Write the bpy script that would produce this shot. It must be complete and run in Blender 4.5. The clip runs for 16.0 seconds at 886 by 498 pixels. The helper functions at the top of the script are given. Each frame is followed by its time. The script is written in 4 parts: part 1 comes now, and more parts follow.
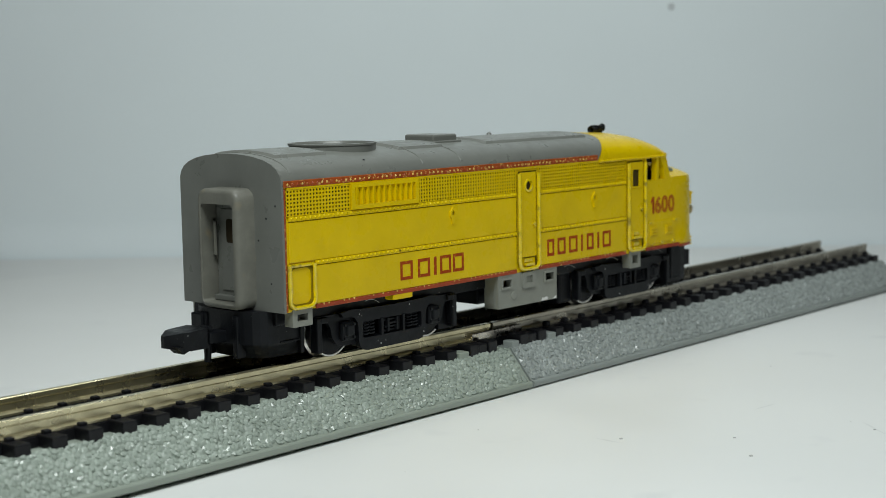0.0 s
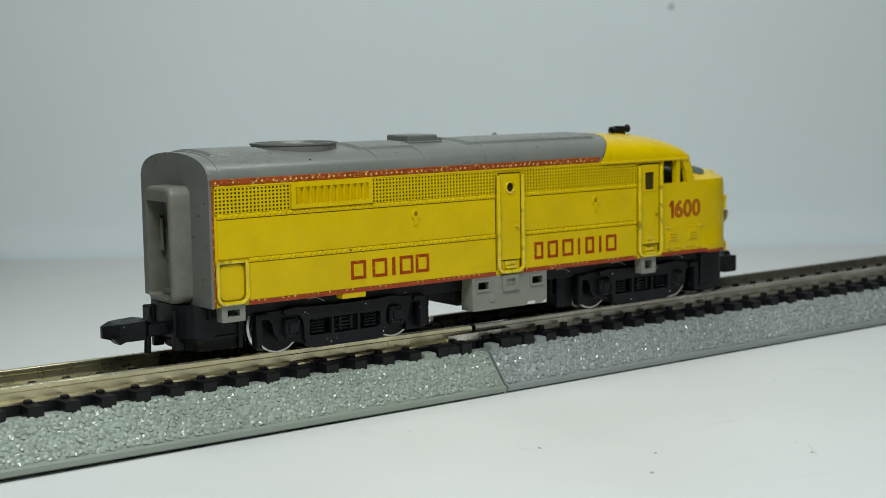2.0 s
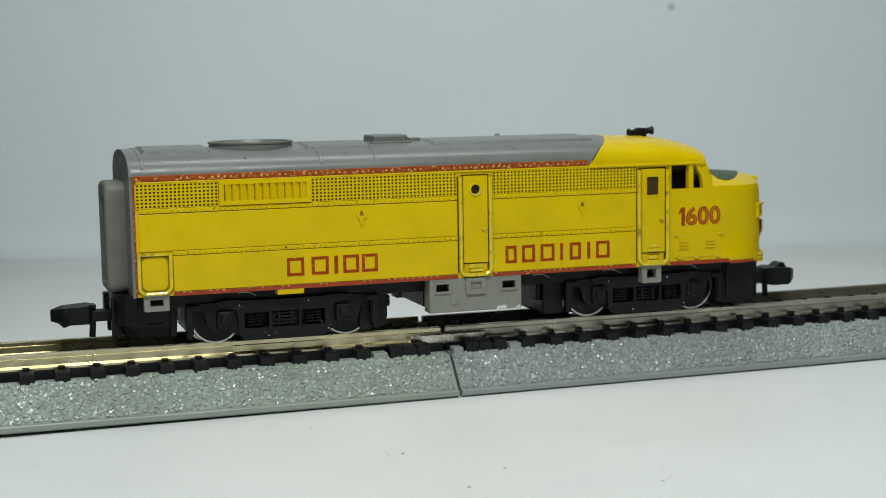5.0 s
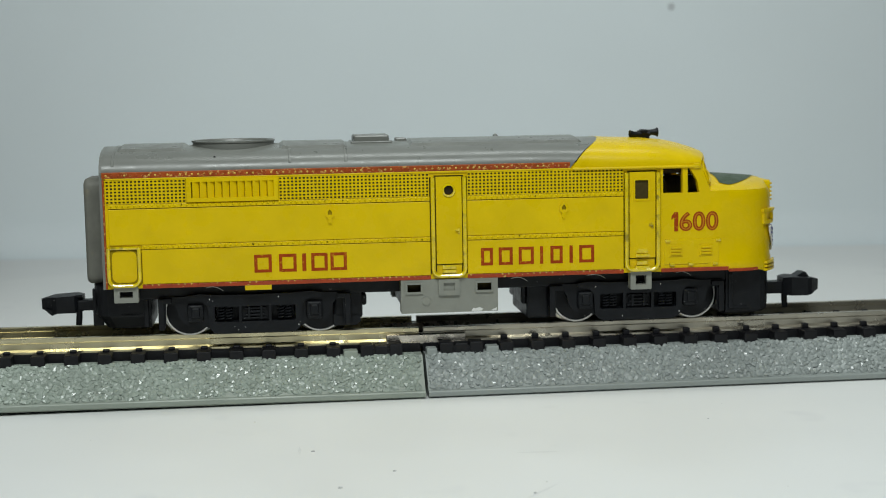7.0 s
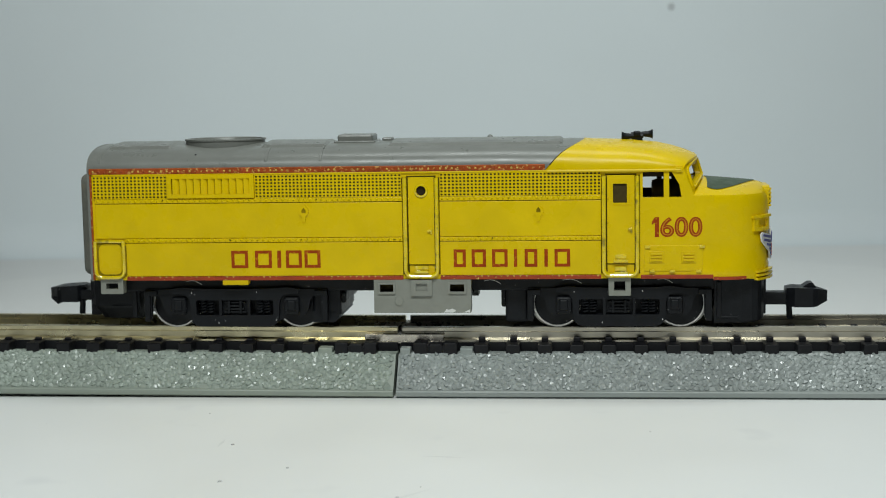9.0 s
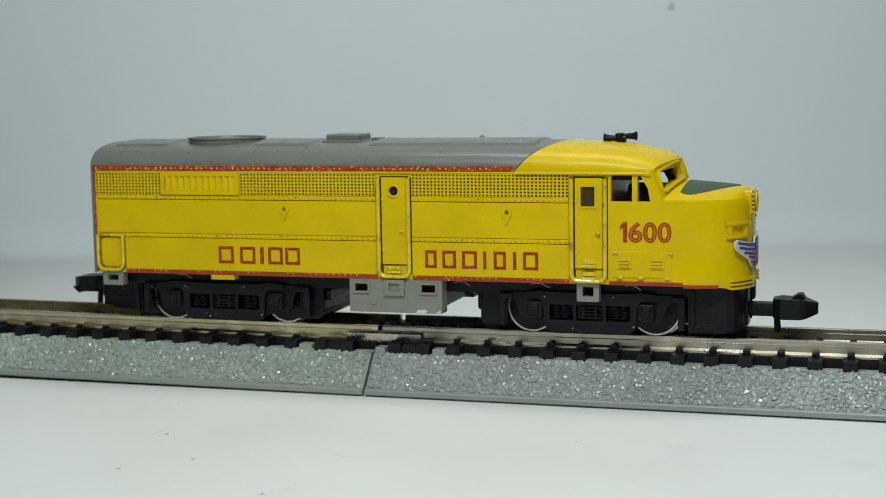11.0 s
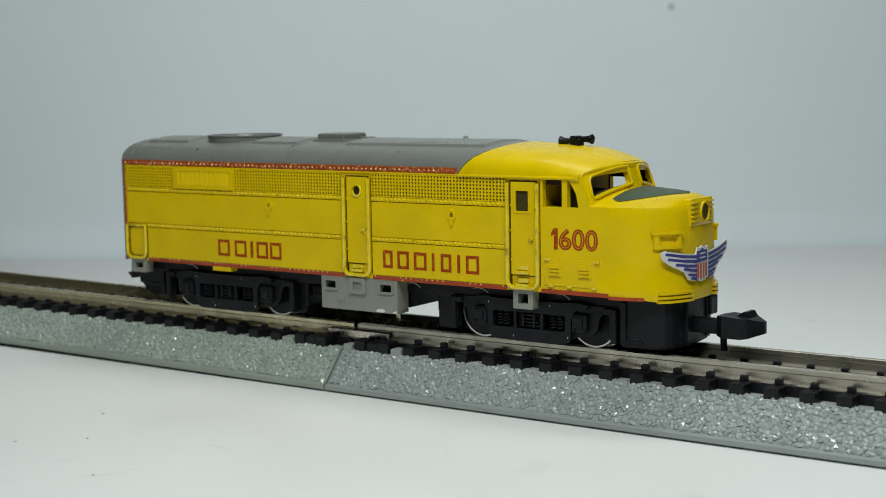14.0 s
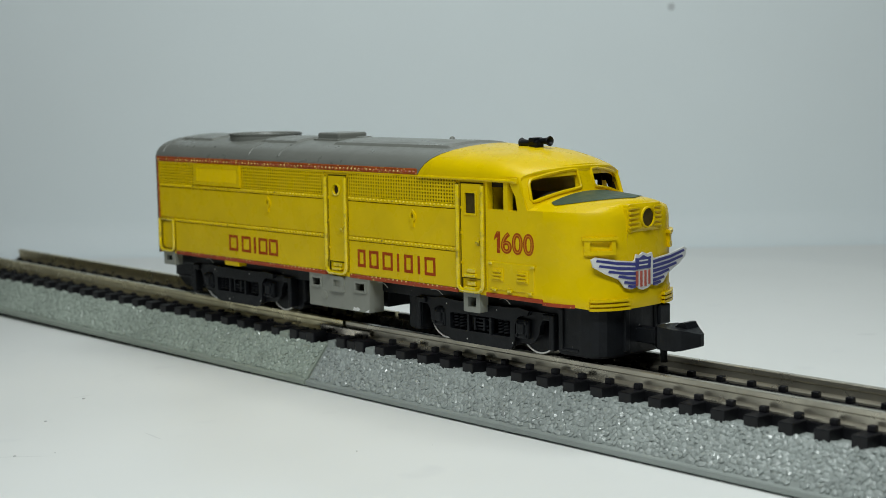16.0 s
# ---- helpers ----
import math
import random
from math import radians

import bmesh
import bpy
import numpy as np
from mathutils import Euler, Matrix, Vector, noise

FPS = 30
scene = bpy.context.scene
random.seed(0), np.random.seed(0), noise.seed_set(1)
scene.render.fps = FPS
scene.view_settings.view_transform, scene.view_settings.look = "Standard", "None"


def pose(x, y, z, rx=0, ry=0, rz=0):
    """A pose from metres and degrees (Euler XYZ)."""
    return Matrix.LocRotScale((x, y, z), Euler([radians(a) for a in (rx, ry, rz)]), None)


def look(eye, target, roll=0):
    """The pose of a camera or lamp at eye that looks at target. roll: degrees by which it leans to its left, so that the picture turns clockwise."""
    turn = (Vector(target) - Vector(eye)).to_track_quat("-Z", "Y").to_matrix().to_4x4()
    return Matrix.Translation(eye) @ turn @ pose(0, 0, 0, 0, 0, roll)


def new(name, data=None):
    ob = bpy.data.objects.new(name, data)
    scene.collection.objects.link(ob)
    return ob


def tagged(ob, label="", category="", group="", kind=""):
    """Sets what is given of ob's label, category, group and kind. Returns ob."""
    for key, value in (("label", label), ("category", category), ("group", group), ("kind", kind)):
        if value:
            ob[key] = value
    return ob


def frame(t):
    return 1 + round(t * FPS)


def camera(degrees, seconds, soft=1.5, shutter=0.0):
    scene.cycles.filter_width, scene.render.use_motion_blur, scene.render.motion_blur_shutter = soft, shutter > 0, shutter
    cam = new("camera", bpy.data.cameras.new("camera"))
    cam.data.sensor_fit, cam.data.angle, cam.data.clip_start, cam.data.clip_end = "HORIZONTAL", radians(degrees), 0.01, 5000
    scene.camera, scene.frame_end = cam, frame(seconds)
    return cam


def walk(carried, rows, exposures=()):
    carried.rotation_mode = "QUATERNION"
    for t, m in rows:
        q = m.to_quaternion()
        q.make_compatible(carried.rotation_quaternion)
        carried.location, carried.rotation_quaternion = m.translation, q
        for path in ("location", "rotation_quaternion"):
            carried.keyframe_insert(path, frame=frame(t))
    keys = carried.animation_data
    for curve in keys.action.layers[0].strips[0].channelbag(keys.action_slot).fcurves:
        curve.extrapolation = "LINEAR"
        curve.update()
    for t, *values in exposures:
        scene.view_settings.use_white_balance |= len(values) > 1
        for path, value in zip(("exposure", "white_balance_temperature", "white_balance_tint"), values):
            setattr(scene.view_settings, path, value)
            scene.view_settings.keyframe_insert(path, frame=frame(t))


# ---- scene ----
cam = camera(33.57, 16.0, soft=0.85)
STAND = pose(0, -0.21042, 0.04116, 83.429, 0.941, -0.640)
walk(cam, [(0.0, STAND), (16.0, STAND)])
cam.data.dof.use_dof, cam.data.dof.focus_distance, cam.data.dof.aperture_fstop = True, 0.180, 54.0

# ---- light: soft overhead lamp of a small photo set, grey room light around ----
world = bpy.data.worlds.new("room_light")
scene.world = world
world.use_nodes = True
world.node_tree.nodes["Background"].inputs[0].default_value = (0.80, 0.88, 0.92, 1)
world.node_tree.nodes["Background"].inputs[1].default_value = 0.09
scene.view_settings.exposure = 0.0


def area_lamp(name, m, sx, sy, watts, colour):
    data = bpy.data.lights.new(name, "AREA")
    data.shape, data.size, data.size_y, data.energy, data.color = "RECTANGLE", sx, sy, watts, colour
    ob = new(name, data)
    ob.matrix_world = m
    return tagged(ob, "white lamp strip above the turntable", "lamp")


area_lamp("front_lamp_strip", look((0.0, -0.16, 0.20), (0.0, 0.0, 0.02)), 0.15, 0.03, 0.388, (0.93, 1.0, 0.985))
area_lamp("back_lamp_strip", look((0.02, 0.015, 0.21), (0.02, 0.015, 0.0)), 0.12, 0.03, 0.13, (0.93, 1.0, 0.985))


# ---- materials ----
def mat(name, colour, rough=0.5, metal=0.0, vary=0.12, size=0.004, grain=0.0004, bump=0.15, second=None, cover=0.5, chip=0.0006, edge=0.04,
        rough_vary=0.1, coat=0.0, shine=0.5):
    """A surface with broad tone changes (size, metres), fine grain relief, and where second is given, chips or spots of that colour."""
    m = bpy.data.materials.new(name)
    m.use_nodes = True
    n, l = m.node_tree.nodes, m.node_tree.links
    b = n["Principled BSDF"]
    co = n.new("ShaderNodeTexCoord")

    def noisy(scale, detail=3.0, rough_=0.55):
        x = n.new("ShaderNodeTexNoise")
        x.inputs["Scale"].default_value, x.inputs["Detail"].default_value, x.inputs["Roughness"].default_value = scale, detail, rough_
        l.new(co.outputs["Object"], x.inputs["Vector"])
        return x.outputs["Fac"]

    def ramp(src, a, bb, ca, cb):
        r = n.new("ShaderNodeMapRange")
        r.inputs[1].default_value, r.inputs[2].default_value, r.inputs[3].default_value, r.inputs[4].default_value = a, bb, ca, cb
        l.new(src, r.inputs[0])
        return r.outputs[0]

    def mix(fac, a, bb):
        x = n.new("ShaderNodeMix")
        x.data_type = "RGBA"
        l.new(fac, x.inputs[0])
        for sock, val in ((x.inputs[6], a), (x.inputs[7], bb)):
            if isinstance(val, tuple):
                sock.default_value = (*val, 1)
            else:
                l.new(val, sock)
        return x.outputs[2]

    dark = tuple(c * (1 - vary) for c in colour)
    light = tuple(min(1, c * (1 + vary)) for c in colour)
    col = mix(ramp(noisy(1 / size), 0.3, 0.7, 0, 1), dark, light)
    fine = noisy(1 / grain, 2.0)
    col2 = mix(ramp(fine, 0.3, 0.7, 0, 0.35), col, tuple(c * (1 - 0.7 * vary) for c in colour))
    if second:
        col2 = mix(ramp(noisy(1 / chip, 2.0), cover, cover + edge, 0, 1), col2, second)
    l.new(col2, b.inputs["Base Color"])
    l.new(ramp(noisy(1 / (size * 0.6)), 0.3, 0.7, max(0.03, rough - rough_vary), min(1, rough + rough_vary)), b.inputs["Roughness"])
    b.inputs["Metallic"].default_value = metal
    b.inputs["Coat Weight"].default_value = coat
    b.inputs["Specular IOR Level"].default_value = shine
    if bump:
        bp = n.new("ShaderNodeBump")
        bp.inputs["Strength"].default_value, bp.inputs["Distance"].default_value = bump, grain * 0.3
        l.new(fine, bp.inputs["Height"])
        l.new(bp.outputs[0], b.inputs["Normal"])
    return m


YEL = (0.75, 0.525, 0.0)
M_yellow = mat("yellow_paint", YEL, 0.3, vary=0.07, size=0.005, grain=0.0005, bump=0.12, second=(0.66, 0.46, 0.002), cover=0.6, chip=0.0045, edge=0.25, shine=0.25)
# worn gloss paint; the olive flecks put the rails' shadow into the colour
M_yellow_worn = mat("worn_glossy_yellow_shade_flecks", (0.80, 0.60, 0.004), 0.1, shine=1.0, vary=0.15, size=0.0015, grain=0.0007, bump=0.5, rough_vary=0.05, coat=0.6, second=(0.34, 0.25, 0.012), cover=0.58, chip=0.0014, edge=0.15)
# dark olive: shade in the grille holes painted in together with the grime
M_grille_back = mat("shaded_grime_behind_grille", (0.035, 0.027, 0.003), 0.7, vary=0.3, size=0.002)
M_grey = mat("grey_roof_paint", (0.175, 0.18, 0.162), 0.34, vary=0.08, size=0.004, grain=0.00035, bump=0.12)
M_grey_step = mat("light_grey_plastic", (0.25, 0.255, 0.22), 0.45, vary=0.08, size=0.002, bump=0.1)
M_dusty_grey = mat("dusty_grey_paint", (0.165, 0.163, 0.137), 0.55, vary=0.15, size=0.002, second=(0.24, 0.2, 0.12), cover=0.6, chip=0.003, edge=0.2)
M_red = mat("chipped_red_stripe", (0.34, 0.065, 0.012), 0.45, vary=0.25, size=0.001, second=(0.62, 0.34, 0.10), cover=0.57, chip=0.00045, edge=0.12, shine=0.2)
M_rubbed = mat("rubbed_rivets", (0.68, 0.45, 0.10), 0.4, vary=0.25, size=0.001, second=(0.36, 0.06, 0.012), cover=0.5, chip=0.0012)
M_rivet = mat("yellow_rivets", (0.80, 0.58, 0.003), 0.32, vary=0.12, size=0.001, bump=0.05, second=(0.14, 0.10, 0.006), cover=0.63, chip=0.0008, edge=0.05, shine=0.12)
M_disc = mat("white_turntable_plastic", (0.815, 0.825, 0.81), 0.5, vary=0.015, size=0.05, grain=0.0006, bump=0.03, second=(0.755, 0.765, 0.76), cover=0.66, chip=0.011, edge=0.12)
# dirt in the seams; also painted shade behind the louvres
M_seam = mat("seam_dirt_and_shade", (0.30, 0.21, 0.006), 0.7, vary=0.3, size=0.001, shine=0.1)
M_grime = mat("panel_line_grime", (0.075, 0.055, 0.004), 0.7, vary=0.3, size=0.001, shine=0.1)
M_red_low = mat("red_sill_stripe", (0.36, 0.045, 0.006), 0.45, vary=0.2, size=0.002, second=(0.60, 0.47, 0.1), cover=0.68, chip=0.0004)
M_letter = mat("red_lettering", (0.36, 0.05, 0.004), 0.5, vary=0.2, size=0.0008, bump=0.05, second=(0.52, 0.22, 0.01), cover=0.6, chip=0.0004, edge=0.1, shine=0.15)
M_letter_in = mat("orange_inline", (0.58, 0.24, 0.015), 0.5, vary=0.15, size=0.0008, bump=0.05, shine=0.15)
M_black = mat("black_plastic", (0.007, 0.008, 0.010), 0.42, vary=0.3, size=0.002, grain=0.0004, bump=0.25, second=(0.16, 0.16, 0.16), cover=0.73, chip=0.0005, edge=0.03, shine=0.25)
M_tie = mat("black_tie_plastic", (0.008, 0.008, 0.010), 0.38, vary=0.3, size=0.002, bump=0.2, shine=0.3)
M_wheel = mat("bright_wheel_steel", (0.86, 0.84, 0.80), 0.36, 1.0, vary=0.08, size=0.002, bump=0.03)
M_rail = mat("nickel_silver_rail", (0.50, 0.465, 0.385), 0.32, 0.8, vary=0.14, size=0.006, grain=0.0006, bump=0.06, second=(0.28, 0.24, 0.16), cover=0.68, chip=0.006, edge=0.2)
M_rail_a = mat("brassy_nickel_rail", (0.68, 0.61, 0.40), 0.3, 0.9, vary=0.12, size=0.006, grain=0.0009, bump=0.03, second=(0.42, 0.35, 0.2), cover=0.74, chip=0.006, edge=0.2)
M_joiner = mat("silvery_rail_joiner", (0.62, 0.57, 0.50), 0.28, 1.0, vary=0.14, size=0.002, bump=0.05)
M_olive = mat("dark_green_antiglare", (0.045, 0.075, 0.04), 0.5, vary=0.12, size=0.002)
M_white = mat("white_card", (0.80, 0.81, 0.80), 0.55, vary=0.015, size=0.05, grain=0.0006, bump=0.03)
M_backdrop = mat("white_backdrop_board", (0.80, 0.86, 0.88), 0.7, vary=0.02, size=0.06, grain=0.001, bump=0.03)
# dark grey stands in for the dimness of the room beyond the set
M_room = mat("darkened_room_wall", (0.10, 0.105, 0.11), 0.8, vary=0.1, size=0.1)
M_paper = mat("white_paper_emblem", (0.72, 0.72, 0.70), 0.6, vary=0.06, size=0.001, bump=0.05)
M_blue = mat("blue_ink", (0.045, 0.05, 0.23), 0.5, vary=0.2, size=0.0008, bump=0.05)
M_redink = mat("red_ink", (0.45, 0.10, 0.07), 0.5, vary=0.2, size=0.0008, bump=0.05)
M_inside = mat("dark_cab_inside", (0.03, 0.022, 0.012), 0.7, vary=0.25, size=0.002, shine=0.1)
M_socket = mat("olive_brown_socket", (0.06, 0.042, 0.008), 0.6, vary=0.3, size=0.001, shine=0.2)
M_motor = mat("dull_motor_steel", (0.22, 0.20, 0.17), 0.4, 0.8, vary=0.2, size=0.002)
M_mark = mat("faint_grey_mark", (0.56, 0.59, 0.60), 0.7, vary=0.04, size=0.002)
M_smudge = mat("faint_smudge", (0.75, 0.76, 0.75), 0.6, vary=0.04, size=0.002)
M_speck = mat("grey_grit", (0.45, 0.45, 0.44), 0.7, vary=0.2, size=0.001)


def ballast_material(name, colour):
    """Moulded grey plastic stones: tone and gloss by stone, fine grain on each."""
    m = bpy.data.materials.new(name)
    m.use_nodes = True
    n, l = m.node_tree.nodes, m.node_tree.links
    b = n["Principled BSDF"]
    geo = n.new("ShaderNodeNewGeometry")
    co = n.new("ShaderNodeTexCoord")
    nz = n.new("ShaderNodeTexNoise")
    nz.inputs["Scale"].default_value, nz.inputs["Detail"].default_value = 110, 3
    l.new(co.outputs["Object"], nz.inputs["Vector"])
    fine = n.new("ShaderNodeTexNoise")
    fine.inputs["Scale"].default_value, fine.inputs["Detail"].default_value = 4500, 2
    l.new(co.outputs["Object"], fine.inputs["Vector"])
    tone = n.new("ShaderNodeMapRange")
    tone.inputs[3].default_value, tone.inputs[4].default_value = 0.9, 1.1
    l.new(geo.outputs["Random Per Island"], tone.inputs[0])
    patch = n.new("ShaderNodeMapRange")
    patch.inputs[3].default_value, patch.inputs[4].default_value = 0.78, 1.22
    l.new(nz.outputs[0], patch.inputs[0])
    mul = n.new("ShaderNodeMath")
    mul.operation = "MULTIPLY"
    l.new(tone.outputs[0], mul.inputs[0])
    l.new(patch.outputs[0], mul.inputs[1])
    vec = n.new("ShaderNodeVectorMath")
    vec.operation = "SCALE"
    vec.inputs[0].default_value = colour
    l.new(mul.outputs[0], vec.inputs["Scale"])
    l.new(vec.outputs[0], b.inputs["Base Color"])
    spread = n.new("ShaderNodeMath")
    spread.operation = "MULTIPLY"
    spread.inputs[1].default_value = 37.0
    l.new(geo.outputs["Random Per Island"], spread.inputs[0])
    frac = n.new("ShaderNodeMath")
    frac.operation = "FRACT"
    l.new(spread.outputs[0], frac.inputs[0])
    r = n.new("ShaderNodeMapRange")
    r.inputs[3].default_value, r.inputs[4].default_value = 0.14, 0.45
    l.new(frac.outputs[0], r.inputs[0])
    l.new(r.outputs[0], b.inputs["Roughness"])
    bp = n.new("ShaderNodeBump")
    bp.inputs["Strength"].default_value, bp.inputs["Distance"].default_value = 0.25, 0.00004
    l.new(fine.outputs[0], bp.inputs["Height"])
    l.new(bp.outputs[0], b.inputs["Normal"])
    return m


M_ballast_a = ballast_material("greenish_grey_ballast", (0.355, 0.405, 0.355))
M_ballast_b = ballast_material("grey_ballast", (0.325, 0.355, 0.343))
M_base_a = mat("greenish_grey_track_base", (0.31, 0.35, 0.30), 0.45, vary=0.06, size=0.01, bump=0.06)
M_base_b = mat("grey_track_base", (0.30, 0.33, 0.315), 0.45, vary=0.06, size=0.01, bump=0.06)

# ---- mesh helpers; sizes in millimetres, y measured from the track's centre line ----
CY = -8.5


def P(x, y, z):
    return Vector((x * 0.001, (y + CY) * 0.001, z * 0.001))


def part(name, bm, material, parent, label="", smooth=False):
    bmesh.ops.recalc_face_normals(bm, faces=bm.faces[:])
    me = bpy.data.meshes.new(name)
    bm.to_mesh(me)
    bm.free()
    me.materials.append(material)
    if smooth:
        for poly in me.polygons:
            poly.use_smooth = True
        me.set_sharp_from_angle(angle=radians(35))
    ob = new(name, me)
    ob.parent = parent
    return tagged(ob, label)


def faces_of(bm, pts, polys):
    vs = [bm.verts.new(P(*p)) for p in pts]
    for f in polys:
        bm.faces.new([vs[i] for i in f])
    return vs


def box(bm, x0, x1, y0, y1, z0, z1, bevel=0.0):
    pts = [(x, y, z) for x in (x0, x1) for y in (y0, y1) for z in (z0, z1)]
    vs = faces_of(bm, pts, [(0, 1, 3, 2), (4, 6, 7, 5), (0, 4, 5, 1), (2, 3, 7, 6), (0, 2, 6, 4), (1, 5, 7, 3)])
    if bevel:
        edges = list({e for v in vs for e in v.link_edges})
        bmesh.ops.bevel(bm, geom=edges, offset=bevel * 0.001, segments=2, affect="EDGES", profile=0.5)
    return bm


def boxed(*a, **k):
    return box(bmesh.new(), *a, **k)


def prism(bm, outline, axis, a, b):
    """A closed outline of (u, v) drawn out from a to b along axis: x takes (y, z), y takes (x, z), z takes (x, y)."""
    def at(u, v, w):
        return {"x": (w, u, v), "y": (u, w, v), "z": (u, v, w)}[axis]
    n = len(outline)
    vs = [bm.verts.new(P(*at(u, v, w))) for w in (a, b) for u, v in outline]
    bm.faces.new(vs[:n])
    bm.faces.new(vs[n:])
    for i in range(n):
        j = (i + 1) % n
        bm.faces.new((vs[i], vs[j], vs[n + j], vs[n + i]))
    return bm


def plate(bm, outline, holes, at, a=0.0, b=1.0):
    """A plate with openings: outline and holes in (u, v); at(u, v, w) gives the point, w from a (front) to b (back)."""
    flat = bmesh.new()
    loops, edges = [], []
    for loop in (outline, *holes):
        vs = [flat.verts.new((u, v, 0)) for u, v in loop]
        loops.append(vs)
        edges += [flat.edges.new((vs[i], vs[(i + 1) % len(vs)])) for i in range(len(vs))]
    bmesh.ops.triangle_fill(flat, use_beauty=True, edges=edges)
    flat.verts.index_update()
    sides = []
    for w in (a, b):
        vs = [bm.verts.new(P(*at(v.co.x, v.co.y, w))) for v in flat.verts]
        sides.append(vs)
        for f in flat.faces:
            bm.faces.new([vs[v.index] for v in f.verts])
    for loop in loops:
        for i in range(len(loop)):
            p, q = loop[i].index, loop[(i + 1) % len(loop)].index
            bm.faces.new((sides[0][p], sides[0][q], sides[1][q], sides[1][p]))
    flat.free()
    return bm


def loft(bm, rings, closed=False, caps=True):
    """Rings of points joined one to the next."""
    rows = [[bm.verts.new(P(*p)) for p in ring] for ring in rings]
    n = len(rows[0])
    for r, s in zip(rows, rows[1:]):
        for i in range(n if closed else n - 1):
            j = (i + 1) % n
            bm.faces.new((r[i], r[j], s[j], s[i]))
    if caps:
        bm.faces.new(rows[0])
        bm.faces.new(rows[-1])
    return bm


def rod(bm, path, r, sides=8):
    """A round bar along a path of points."""
    rings = []
    for i, p in enumerate(path):
        a, b = Vector(path[max(i - 1, 0)]), Vector(path[min(i + 1, len(path) - 1)])
        d = (b - a).normalized()
        u = d.orthogonal().normalized() if i == 0 else (rings_u - d * rings_u.dot(d)).normalized()
        rings_u = u
        w = d.cross(u)
        rings.append([tuple(Vector(p) + (u * math.cos(t) + w * math.sin(t)) * r) for t in (2 * math.pi * k / sides for k in range(sides))])
    return loft(bm, rings, True)


def turned(bm, profile, centre, axis, sides=32, caps=True):
    """A turned shape: profile of (radius, height) about an axis through centre."""
    rings = []
    for r, h in profile:
        ring = []
        for k in range(sides):
            c, s = r * math.cos(2 * math.pi * k / sides), r * math.sin(2 * math.pi * k / sides)
            d = {"x": (h, c, s), "y": (c, h, s), "z": (c, s, h)}[axis]
            ring.append(tuple(centre[i] + d[i] for i in range(3)))
        rings.append(ring)
    return loft(bm, rings, True, caps)


def rect(x0, x1, z0, z1, r=0.0, steps=4):
    """A rectangle outline with rounded corners."""
    if not r:
        return [(x0, z0), (x1, z0), (x1, z1), (x0, z1)]
    out = []
    for cx, cz, a0 in ((x1 - r, z0 + r, -90), (x1 - r, z1 - r, 0), (x0 + r, z1 - r, 90), (x0 + r, z0 + r, 180)):
        out += [(cx + r * math.cos(radians(a0 + 90 * k / steps)), cz + r * math.sin(radians(a0 + 90 * k / steps))) for k in range(steps + 1)]
    return out


def circle(x, z, r, n=24):
    return [(x + r * math.cos(2 * math.pi * k / n), z + r * math.sin(2 * math.pi * k / n)) for k in range(n)]


def thing(name, label, category, group="", kind=""):
    return tagged(new(name), label, category, group, kind)


# ---- setting ----
def slab(name, x0, x1, y0, y1, z0, z1, material, label, category):
    bm = bmesh.new()
    box(bm, x0, x1, y0 - CY, y1 - CY, z0, z1, 0.3)
    ob = part(name, bm, material, None)
    return tagged(ob, label, category, kind="structure")


floor = slab("floor", -500, 500, -500, 500, -12, -0.85, M_white, "matt white tabletop under the display", "floor")
bm = bmesh.new()
sweep = [(147.0, -0.83)] + [(148 + 9 * math.sin(t), -0.83 + 9 * (1 - math.cos(t))) for t in (0.1 * k for k in range(1, 16))] + [(157.0, 30), (157.0, 320), (160, 320), (160, -0.83)]
prism(bm, [(y - CY, z) for y, z in sweep], "x", -108.5, 190)
backdrop = tagged(part("backdrop", bm, M_backdrop, None, smooth=True), "plain white board standing behind the turntable", "backdrop", kind="structure")
# room walls added around the set, coloured dark to read as dimly lit
for nm, a in (("wall_back", (-550, 550, 500, 530)), ("wall_front", (-550, 550, -530, -500)), ("wall_left", (-530, -500, -500, 500)), ("wall_right", (500, 530, -500, 500))):
    slab(nm, *a, -12, 830, M_room, "plain room wall, dimness put into its dark grey colour", "wall")

# ---- turntable ----
turntable = thing("turntable", "smooth white round turntable with grit specks on top", "turntable")
bm = bmesh.new()
turned(bm, [(139.2, -0.85), (140, -0.7), (140, -0.5), (139.7, -0.4)], (0, -CY, 0), "z", 128)
part("turntable_top", bm, M_disc, turntable)
rnd = random.Random(5)
SMUDGES = [((-20.1, -47.4), (-20.1, -43.3), 0.22), ((3.8, -50.6), (8.9, -51.0), 0.2), ((1.6, -69.1), (6.4, -63.4), 0.22), ((30.6, 63.8), (32.7, 67.1), 0.8)]
specks = [(-16.3, -61.6, 0.26), (-10.2, -56.0, 0.2), (3.1, -66.9, 0.2), (-18.6, -46.0, 0.25)]
specks += [(rnd.uniform(-70, 90), rnd.uniform(-75, -26), rnd.uniform(0.05, 0.13)) for _ in range(12)]
bm = bmesh.new()
for x, y, r in specks:
    turned(bm, [(r, 0.0), (r * 0.8, r * 0.35), (r * 0.3, r * 0.5)], (x, y - CY, -0.4), "z", 7)
